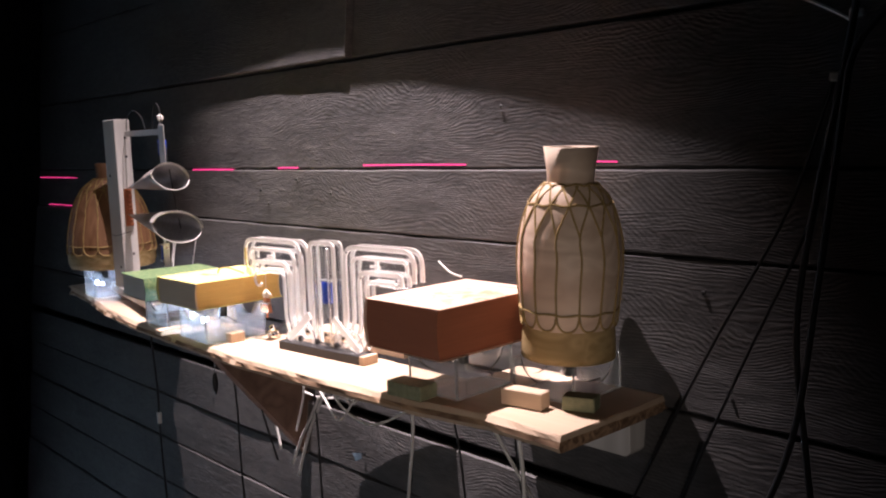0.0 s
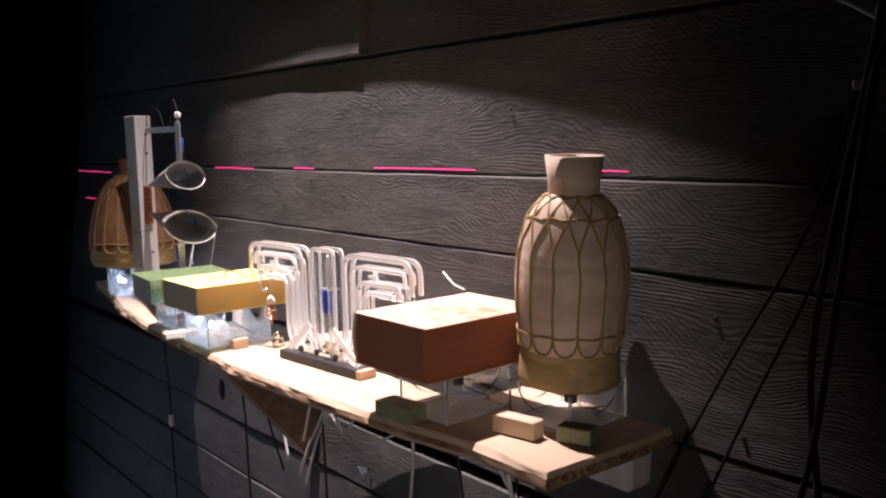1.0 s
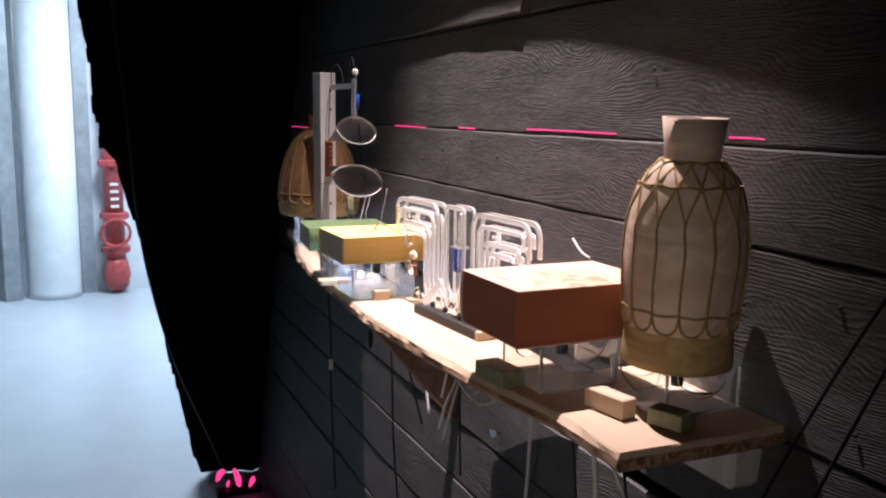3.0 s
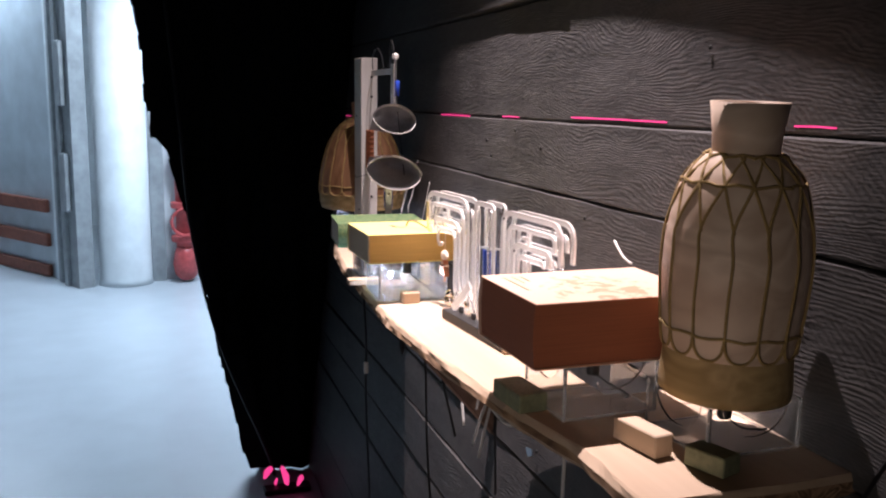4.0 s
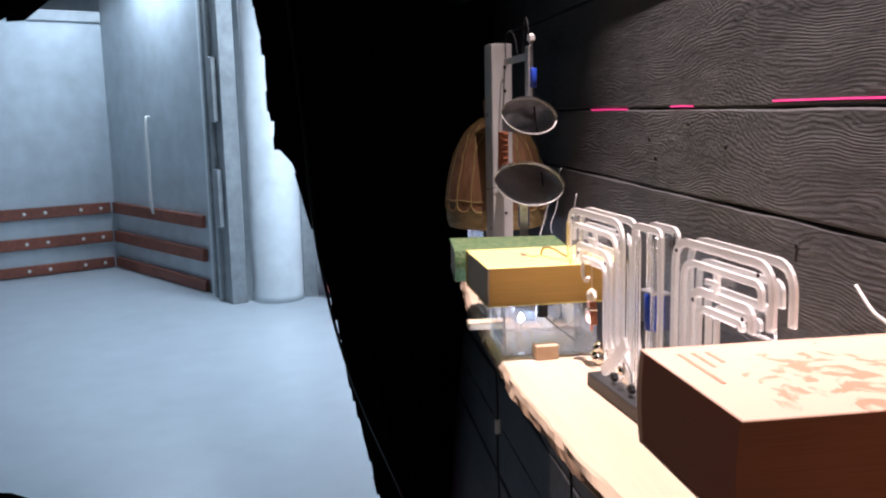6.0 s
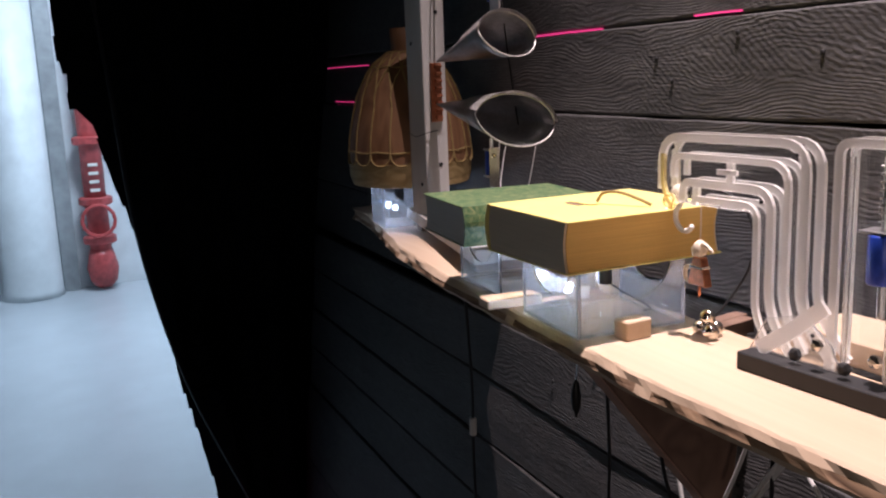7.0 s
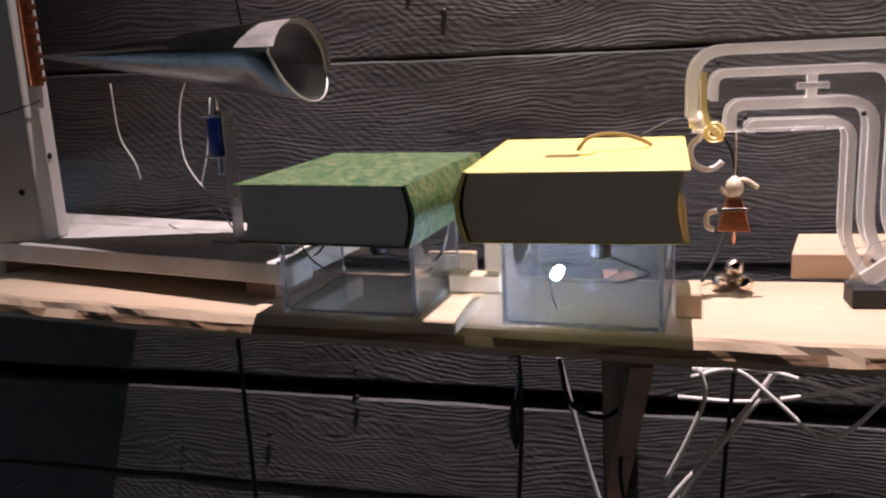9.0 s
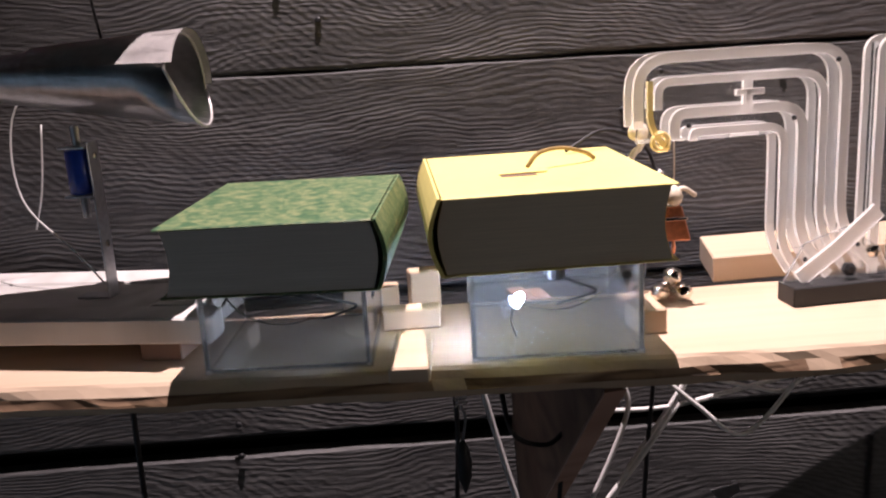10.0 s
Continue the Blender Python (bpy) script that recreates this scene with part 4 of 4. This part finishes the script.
part("wire_loop", tube([(0.012, -0.002, 0.012), (0.03, -0.006, 0.045), (0.07, -0.006, 0.062), (0.11, -0.004, 0.045), (0.125, -0.002, 0.012)], 0.0013, 5), BLACK_PLASTIC, upper)
part("wire_loop", tube([(0.165, 0.0, 0.005), (0.17, 0.0, 0.05), (0.19, 0.0, 0.075), (0.212, 0.0, 0.05), (0.224, 0.002, -0.03), (0.23, 0.01, -0.13), (0.24, 0.02, -0.24)], 0.0012, 5), BLACK_PLASTIC, upper)
for pts in ([(-0.30, -0.10, 1.235), (-0.335, -0.11, 1.19), (-0.33, -0.13, 1.12), (-0.28, -0.16, 1.075), (-0.245, -0.185, 1.045)], [(-0.46, -0.06, 1.20), (-0.45, -0.07, 1.14), (-0.42, -0.09, 1.11), (-0.415, -0.09, 1.09)], [(-0.33, -0.06, 1.18), (-0.335, -0.07, 1.12), (-0.345, -0.075, 1.08)]):
    tagged(finish("wire", tube(pts, 0.0009, 5), GREY_CABLE, None, "", True), "thin grey wire hanging behind the horns", "wire", "thin wires")

# ---- acrylic bell-crank mechanism ----
mech = thing("acrylic_mechanism", (0.452, -0.196, 1.0), "clear acrylic lever mechanism on a black base", "mechanism", rz=5)
clear = []
for s in (-1, 1):
    arms = [
        ([(-0.245, 0.158), (-0.245, 0.213), (-0.066, 0.213), (-0.066, 0.060), (-0.030, 0.022)], 0.0085, 0.028),
        ([(-0.228, 0.172), (-0.228, 0.194), (-0.085, 0.194), (-0.085, 0.060), (-0.060, 0.024)], 0.0065, 0.022),
        ([(-0.214, 0.147), (-0.214, 0.168), (-0.103, 0.168), (-0.103, 0.055), (-0.075, 0.020)], 0.0085, 0.022),
        ([(-0.198, 0.145), (-0.198, 0.152), (-0.119, 0.152), (-0.119, 0.050), (-0.100, 0.020)], 0.0065, 0.016),
    ]
    for pts, w, r in arms:
        path = [(-s * x, z) for x, z in rounded(pts, r)]
        for y in (-0.010, 0.010):
            clear.append(part("lever_edge", ribbon(path, w, 0.004, y), BAR, mech, "milky polished acrylic edge"))
    plate = [(-0.245, 0.147), (-0.241, 0.205), (-0.232, 0.212), (-0.075, 0.212), (-0.066, 0.200), (-0.066, 0.045), (-0.119, 0.045), (-0.119, 0.147)]
    clear.append(part("lever_plate", prism([(-s * x, z) for x, z in plate], "y", -0.0075, -0.0045), ACRYLIC, mech))
    clear.append(part("lever_rim", ribbon([(-s * -0.245, 0.147), (s * 0.18, 0.1465), (s * 0.122, 0.147)], 0.0026, 0.004, -0.006), MILKY, mech, "white rim line"))
    clear.append(part("strut", ribbon([(s * 0.152, 0.169), (s * 0.152, 0.180), (s * 0.152, 0.192)], 0.008, 0.004, -0.010), BAR, mech))
    clear.append(part("strut_cross", ribbon([(s * 0.140, 0.182), (s * 0.152, 0.182), (s * 0.164, 0.182)], 0.005, 0.004, -0.0145), BAR, mech))
    clear.append(part("foot", prism([(s * 0.118, 0.017), (s * 0.100, 0.050), (s * 0.060, 0.062), (s * 0.030, 0.040), (s * 0.020, 0.017)], "y", -0.016, -0.013), FROSTED, mech, "milky acrylic foot"))
    clear.append(part("diagonal_arm", ribbon([(s * 0.105, 0.020), (s * 0.07, 0.045), (s * 0.035, 0.075)], 0.014, 0.004, -0.018), BAR, mech, "milky acrylic arm"))
    for x, z in ((0.226, 0.203), (0.203, 0.158), (0.112, 0.158), (0.152, 0.182), (0.075, 0.203), (0.098, 0.036), (0.05, 0.045)):
        part("screw", capped([(0.0022, 0), (0.0022, 0.001), (0.001, 0.0018)], 8), BLACK_PLASTIC, mech, "small dark screw").matrix_basis = pose(s * x, -0.0128, z, 90)
clear.append(part("yellowed_end", ribbon(rounded([(-0.237, 0.196), (-0.237, 0.165), (-0.232, 0.152), (-0.222, 0.140)], 0.01), 0.0045, 0.004, -0.0155), AMBER, mech, "yellowed acrylic end piece"))
clear.append(part("yellowed_eye", tube([(-0.228 + 0.0065 * math.cos(a), -0.0155, 0.147 + 0.0065 * math.sin(a)) for a in (2 * math.pi * k / 14 for k in range(15))], 0.0026, 6, 1), AMBER, mech, "yellowed round eye"))
column = rounded([(-0.034, 0.017), (-0.034, 0.216), (0.034, 0.216), (0.034, 0.017)], 0.012)
for y in (-0.010, 0.010):
    clear.append(part("column_edge", ribbon(column, 0.008, 0.004, y), BAR, mech, "milky polished acrylic edge"))
clear.append(part("column_plate", prism([(-0.033, 0.018), (-0.033, 0.214), (0.033, 0.214), (0.033, 0.018)], "y", 0.0045, 0.0075), ACRYLIC, mech))
for x in (-0.020, 0.020):
    clear.append(part("column_rib", ribbon([(x, 0.02), (x, 0.1), (x, 0.205)], 0.004, 0.003, -0.0125), FROSTED, mech))
for o in clear:
    o.visible_shadow = False
part("coil", capped([(0.0115, 0.100), (0.0125, 0.102), (0.0125, 0.140), (0.0115, 0.142)], 20), BLUE_COIL, mech, "blue taped coil", True).matrix_basis = pose(0.004, -0.001, 0)
part("coil_cap", box(-0.013, 0.021, -0.012, 0.012, 0.1425, 0.145, 0.0005), STEEL, mech)
part("spring", tube([(0.004 + 0.006 * math.cos(1.05 * k), 0.006 * math.sin(1.05 * k), 0.148 + 0.0011 * k) for k in range(46)], 0.0009, 5, 1), STEEL, mech, "steel return spring", True)
part("plunger", capped([(0.003, 0.070), (0.0035, 0.072), (0.0035, 0.205), (0.002, 0.206)], 10), STEEL, mech, "steel plunger").matrix_basis = pose(0.004, 0, 0)
part("base_bar", box(-0.118, 0.118, -0.034, -0.006, 0.0, 0.017, 0.001), BLACK_PLASTIC, mech, "black base bar")
part("base_bar_end", box(0.1185, 0.130, -0.034, 0.004, 0.0, 0.0165, 0.001), RAW_WOOD, mech, "sawn wooden end")
for k, x in enumerate((-0.062, -0.04, -0.012, 0.016, 0.045, 0.066)):
    part("pivot_nut", capped([(0.005, 0), (0.006, 0.001), (0.006, 0.006), (0.003, 0.008)], 6), (BLACK_PLASTIC, NICKEL)[k % 2], mech, "pivot nut").matrix_basis = pose(x, -0.018, 0.026 + 0.014 * (k % 2), 90)

# ---- small things round the mechanism ----
pad = thing("wood_wedge", (0.300, -0.150, 1.0), "sawn pine offcut lying behind the mechanism", "offcut", rz=3, group="pine offcuts")
part("offcut", prism([(0, 0), (0.30, 0.0), (0.30, 0.088), (0.02, 0.084)], "z", 0, 0.024, 0.001), RAW_WOOD, pad)


def offcut(x, y, rz, w, d, h, label, mat=RAW_WOOD, z=1.0):
    o = thing("wood_block", (x, y, z), label, "wood block", rz=rz, group="pine offcuts")
    part("block", box(-w / 2, w / 2, -d / 2, d / 2, 0, h, 0.0015), mat, o)
    return o


offcut(0.206, -0.262, 4, 0.022, 0.034, 0.021, "small pine block beside the acrylic stand")
offcut(0.014, -0.305, -4, 0.030, 0.075, 0.012, "pine stick laid across the shelf board edge")
offcut(0.015, -0.215, 0, 0.05, 0.018, 0.018, "small pine block between the stands")
offcut(0.028, -0.168, 8, 0.028, 0.016, 0.038, "upright pine block at the shelf back")
offcut(-0.02, -0.168, 2, 0.05, 0.014, 0.026, "pine block behind the green book's stand")
offcut(0.793, -0.282, 5, 0.075, 0.04, 0.024, "wooden block before the russet book, shadow in its olive colour", OLIVE_SHADED)
offcut(0.965, -0.205, 10, 0.072, 0.026, 0.026, "chipped pine block before the drum stand")
offcut(1.04, -0.165, 20, 0.05, 0.03, 0.022, "small pine block beside the drum stand", OLIVE_SHADED)

hook = thing("string_hook", (0.214, -0.208, 1.185), "white plastic hook on a cord below the lever", "hook")
part("cord", tube([(0, 0, 0.005), (0.001, 0, -0.012), (0.001, 0, -0.03)], 0.0009, 5), BEAD, hook)
part("knot", capped([(0.002, -0.040), (0.0075, -0.036), (0.0085, -0.031), (0.0065, -0.026), (0.002, -0.023)], 12), BEAD, hook, "knotted cord", True)
part("hook_arc", tube([(0.004, 0, -0.040), (0.0, 0, -0.047)] + [(0.008 + 0.0145 * math.cos(a), 0, -0.058 + 0.0145 * math.sin(a)) for a in (math.pi * (0.72 + 0.11 * k) for k in range(11))], 0.0028, 8, 3), WHITE_PLASTIC, hook, "white curved hook", True)
trinket = thing("hanging_trinket", (0.245, -0.206, 1.146), "copper trinket with ivory beads hanging on a string", "trinket")
part("string", tube([(0, 0, 0), (0.0005, 0, -0.02), (0, 0, -0.042)], 0.0007, 5), BEAD, trinket)
part("bead", capped([(0.002, -0.059), (0.0065, -0.055), (0.008, -0.050), (0.0065, -0.044), (0.002, -0.040)], 14), BEAD, trinket, "ivory bead", True)
part("tie", tube([(-0.012, 0, -0.05), (-0.004, -0.003, -0.056), (0.006, -0.002, -0.043), (0.019, 0, -0.050)], 0.0022, 6), BEAD, trinket, "ivory knotted tie", True)
part("copper_skirt", prism([(-0.006, -0.058), (0.006, -0.058), (0.014, -0.088), (-0.014, -0.088)], "y", -0.005, 0.005, 0.001), COPPER, trinket, "copper plate body")
part("copper_band", box(-0.0105, 0.0105, -0.0056, 0.0056, -0.070, -0.067, 0.0004), NICKEL, trinket)
part("side_curl", tube([(-0.014, 0, -0.070), (-0.022, 0, -0.074), (-0.022, 0, -0.084), (-0.016, 0, -0.087)], 0.0026, 6), BEAD, trinket, "ivory curl", True)
part("pendant", capped([(0.0012, -0.100), (0.002, -0.095), (0.0012, -0.0885)], 8), COPPER, trinket)
bells = thing("jingle_bells", (0.246, -0.196, 1.0), "cluster of small nickel jingle bells on the shelf", "bells")
for x, y, z in ((-0.010, 0, 0.0085), (0.0095, -0.003, 0.0085), (0.0, 0.011, 0.0085), (0.001, 0.0, 0.0225)):
    part("bell", capped([(0.0015, -0.0085), (0.006, -0.006), (0.0085, -0.0008), (0.0089, 0.0), (0.0085, 0.0008), (0.006, 0.006), (0.0015, 0.0085)], 16), NICKEL, bells, "", True).matrix_basis = pose(x, y, z, 25 * x * 100, 40, 0)
tagged(finish("cable", tube([(0.16, -0.17, 1.136), (0.20, -0.15, 1.15), (0.24, -0.14, 1.13), (0.25, -0.14, 1.08), (0.235, -0.16, 1.03), (0.22, -0.18, 1.004)], 0.0016, 6), BLACK_PLASTIC, None, "", True), "thin black cable looping behind the yellow book", "cable", "black cables")
tagged(finish("cord_loop", tube([(0.115, -0.245, 1.1355), (0.125, -0.243, 1.146), (0.145, -0.235, 1.148), (0.165, -0.225, 1.142), (0.175, -0.215, 1.1355)], 0.0018, 6), CORD, None, "", True), "short cord loop through the yellow cover", "cord", "cords")
slit = thing("cover_slit", (0.105, -0.270, 1.1335), "dark slit with a torn flap in the yellow cover", "slit")
part("slit", box(-0.014, 0.014, -0.004, 0.004, 0, 0.0004, 0), BROWN_WOOD, slit)
part("flap", prism([(-0.02, -0.006), (0.018, -0.008), (0.022, 0.003), (-0.012, 0.007)], "z", 0.0005, 0.0011), YELLOW_COVER, slit, "torn yellow flap").matrix_basis = pose(0.004, 0.012, 0.001, 6, 0, 10)
tagged(finish("wire", tube([(0.627, -0.063, 1.178), (0.645, -0.065, 1.168), (0.665, -0.068, 1.16), (0.70, -0.075, 1.1565)], 0.0018, 6), WHITE_PLASTIC, None, "", True), "white wire end standing up behind the russet book", "wire", "thin wires")

# ---- cables and hardware under the shelf ----
LOOSE = [
    [(0.214, -0.105, 0.889), (0.281, -0.105, 0.892), (0.358, -0.105, 0.871), (0.393, -0.105, 0.865), (0.422, -0.105, 0.885), (0.469, -0.105, 0.89)],
    [(0.2, -0.1, 0.855), (0.271, -0.1, 0.854), (0.342, -0.1, 0.867), (0.413, -0.1, 0.88), (0.496, -0.1, 0.886)],
    [(0.213, -0.11, 0.882), (0.256, -0.11, 0.892), (0.297, -0.11, 0.86), (0.339, -0.11, 0.823), (0.368, -0.11, 0.835), (0.403, -0.11, 0.878)],
    [(0.221, -0.115, 0.894), (0.227, -0.115, 0.864), (0.211, -0.115, 0.816), (0.189, -0.115, 0.766)],
    [(0.50, -0.24, 0.972), (0.52, -0.23, 0.92), (0.57, -0.22, 0.895), (0.62, -0.22, 0.90), (0.70, -0.22, 0.94), (0.73, -0.21, 0.972)],
]
for pts in LOOSE:
    tagged(finish("cable", tube(pts, 0.0026, 6), GREY_CABLE, None, "", True), "loose pale grey cable hanging under the shelf", "cable", "pale cables")
STRAIGHT = [
    [(0.297, -0.1, 0.891), (0.265, -0.1, 0.839), (0.229, -0.1, 0.784), (0.198, -0.1, 0.724), (0.166, -0.1, 0.651)],
    [(0.28, -0.11, 0.863), (0.238, -0.11, 0.801), (0.199, -0.11, 0.749), (0.158, -0.11, 0.679)],
    [(0.078, -0.12, 0.904), (0.094, -0.12, 0.834), (0.109, -0.12, 0.775), (0.128, -0.12, 0.709)],
    [(0.62, -0.14, 0.97), (0.6, -0.12, 0.86), (0.56, -0.10, 0.74), (0.53, -0.09, 0.62)],
    [(0.78, -0.13, 0.965), (0.84, -0.11, 0.86), (0.93, -0.10, 0.74)],
    [(0.98, -0.24, 0.972), (0.985, -0.235, 0.9), (0.98, -0.23, 0.78)],
]
for pts in STRAIGHT:
    tagged(finish("cable", tube(pts, 0.0032, 6), GREY_CABLE, None, "", True), "taut grey cable running down from the shelf", "cable", "pale cables")
BLACK_RUNS = [
    [(-0.215, -0.26, 0.976), (-0.218, -0.255, 0.9), (-0.22, -0.25, 0.80), (-0.222, -0.25, 0.66), (-0.225, -0.24, 0.4)],
    [(0.045, -0.2, 0.974), (0.05, -0.19, 0.9), (0.045, -0.18, 0.80), (0.03, -0.17, 0.62), (0.02, -0.15, 0.4)],
    [(0.09, -0.2, 0.93), (0.10, -0.2, 0.885), (0.13, -0.2, 0.872), (0.155, -0.19, 0.88), (0.145, -0.17, 0.80), (0.16, -0.15, 0.70)],
    [(0.25, -0.12, 0.974), (0.255, -0.11, 0.9), (0.25, -0.10, 0.80), (0.24, -0.09, 0.6)],
    [(0.66, -0.1, 0.97), (0.69, -0.09, 0.86), (0.70, -0.08, 0.7)],
    [(0.84, -0.09, 0.97), (0.83, -0.08, 0.84), (0.86, -0.07, 0.66)],
    [(1.362, -0.06, 1.47), (1.30, -0.05, 1.30), (1.20, -0.05, 1.12), (1.126, -0.05, 0.98), (1.03, -0.04, 0.80)],
    [(1.372, -0.07, 1.45), (1.33, -0.06, 1.28), (1.24, -0.06, 1.08), (1.17, -0.06, 0.92), (1.10, -0.05, 0.75)],
]
for pts in BLACK_RUNS:
    tagged(finish("cable", tube(pts, 0.0024, 7), BLACK_PLASTIC, None, "", True), "black cable hanging against the plank wall", "cable", "black cables")
THICK = [
    [(1.43, -0.10, 1.9), (1.41, -0.10, 1.62), (1.383, -0.09, 1.47), (1.345, -0.08, 1.30), (1.325, -0.08, 1.14), (1.34, -0.08, 0.98), (1.36, -0.08, 0.8), (1.37, -0.08, 0.5)],
    [(1.50, -0.12, 1.66), (1.45, -0.11, 1.55), (1.40, -0.10, 1.49), (1.385, -0.10, 1.40), (1.36, -0.10, 1.2), (1.33, -0.10, 1.0), (1.27, -0.10, 0.84)],
]
for pts in THICK:
    tagged(finish("cable", tube(pts, 0.0045, 8), BLACK_PLASTIC, None, "", True), "thick black cable bundle beside the shelf", "cable", "black cables")
for x, z in ((1.37, 1.462), (1.392, 1.535)):
    plug = thing("cable_clip", (x, -0.075, z), "small pale cable clip on the black cables", "clip", rz=15, group="cable clips")
    part("clip", box(-0.009, 0.009, -0.006, 0.006, -0.006, 0.006, 0.002), WHITE_PLASTIC, plug)
rod = thing("steel_pin", (1.30, -0.03, 1.56), "thin grey pin stuck in the plank wall", "pin")
part("pin", tube([(0, 0, 0.01), (0.04, -0.01, -0.01), (0.075, -0.02, -0.03)], 0.0025, 6, 2), GREY_CABLE, rod)
sp = thing("tension_spring", (0.052, -0.235, 0.975), "steel tension spring hanging under the shelf", "spring")
part("coil", tube([(0.005 * math.cos(1.1 * k), 0.005 * math.sin(1.1 * k), -0.001 * k) for k in range(44)], 0.0011, 5, 1), STEEL, sp, "", True)
part("hook", tube([(0, 0, -0.043), (0.003, 0, -0.055), (0.0, 0, -0.075)], 0.0012, 5), STEEL, sp)
# black spindle shape below the spring's hook
part("spindle_piece", capped([(0.001, -0.125), (0.006, -0.11), (0.007, -0.095), (0.004, -0.080), (0.001, -0.074)], 10), BLACK_PLASTIC, sp, "black spindle-shaped piece", True)
tie = thing("cable_tie", (0.425, -0.1, 0.884), "white cable tie round the grey cables", "cable tie")
part("band", tube([(0, 0.006 * math.cos(a), 0.008 * math.sin(a)) for a in (2 * math.pi * k / 10 for k in range(11))], 0.0018, 5, 1), WHITE_PLASTIC, tie)
part("tail", tube([(0, 0, 0.008), (0.006, -0.004, 0.016), (0.012, -0.006, 0.020)], 0.0012, 5), WHITE_PLASTIC, tie)
sleeve = thing("cable_sleeve", (-0.2205, -0.250, 0.742), "short white sleeve on a black cable", "sleeve")
part("sleeve", capped([(0.0052, -0.014), (0.0058, -0.012), (0.0058, 0.012), (0.0052, 0.014)], 10), WHITE_PLASTIC, sleeve)
clipb = thing("metal_clip", (0.33, -0.055, 0.735), "small bent metal clip on the plank wall", "clip")
part("clip", prism([(0, 0), (0.03, 0.006), (0.034, -0.004), (0.012, -0.016)], "y", -0.012, -0.010), STEEL, clipb)

# ceiling spotlight that lights the shelf, and an unseen board added to shade the top of the wall from it
fix = thing("track_spotlight", (SPOT[0], SPOT[1], SPOT[2]), "black ceiling spotlight over the shelf", "spotlight")
part("stem", capped([(0.012, 0.062), (0.012, 0.131)], 10), BLACK_PLASTIC, fix)
part("housing", capped([(0.05, 0.02), (0.055, 0.025), (0.055, 0.058), (0.03, 0.062)], 20), BLACK_PLASTIC, fix)
AXIS, HALF, BOARD_Z = Vector((-0.006, -0.985, -0.171)), math.cos(radians(84.7)), 2.35


def shade_edge(x):
    """Where the board's front edge must lie for its shade to end in the low arch on the wall."""
    y = 0.0
    for _ in range(40):
        d = Vector((x, y, BOARD_Z)) - Vector(SPOT)
        y += 0.8 * (d.normalized().dot(AXIS) - HALF)
    return y - 0.0022


edge = [(x, shade_edge(x)) for x in (-0.9 + 0.05 * k for k in range(41))]
shade = thing("unseen_shade_board", (0, 0, BOARD_Z), "unseen black board added to shade the upper planks", "board")
part("board", prism(edge + [(1.1, 0.115), (-0.9, 0.115)], "z", 0, 0.012), MATT_BLACK, shade)
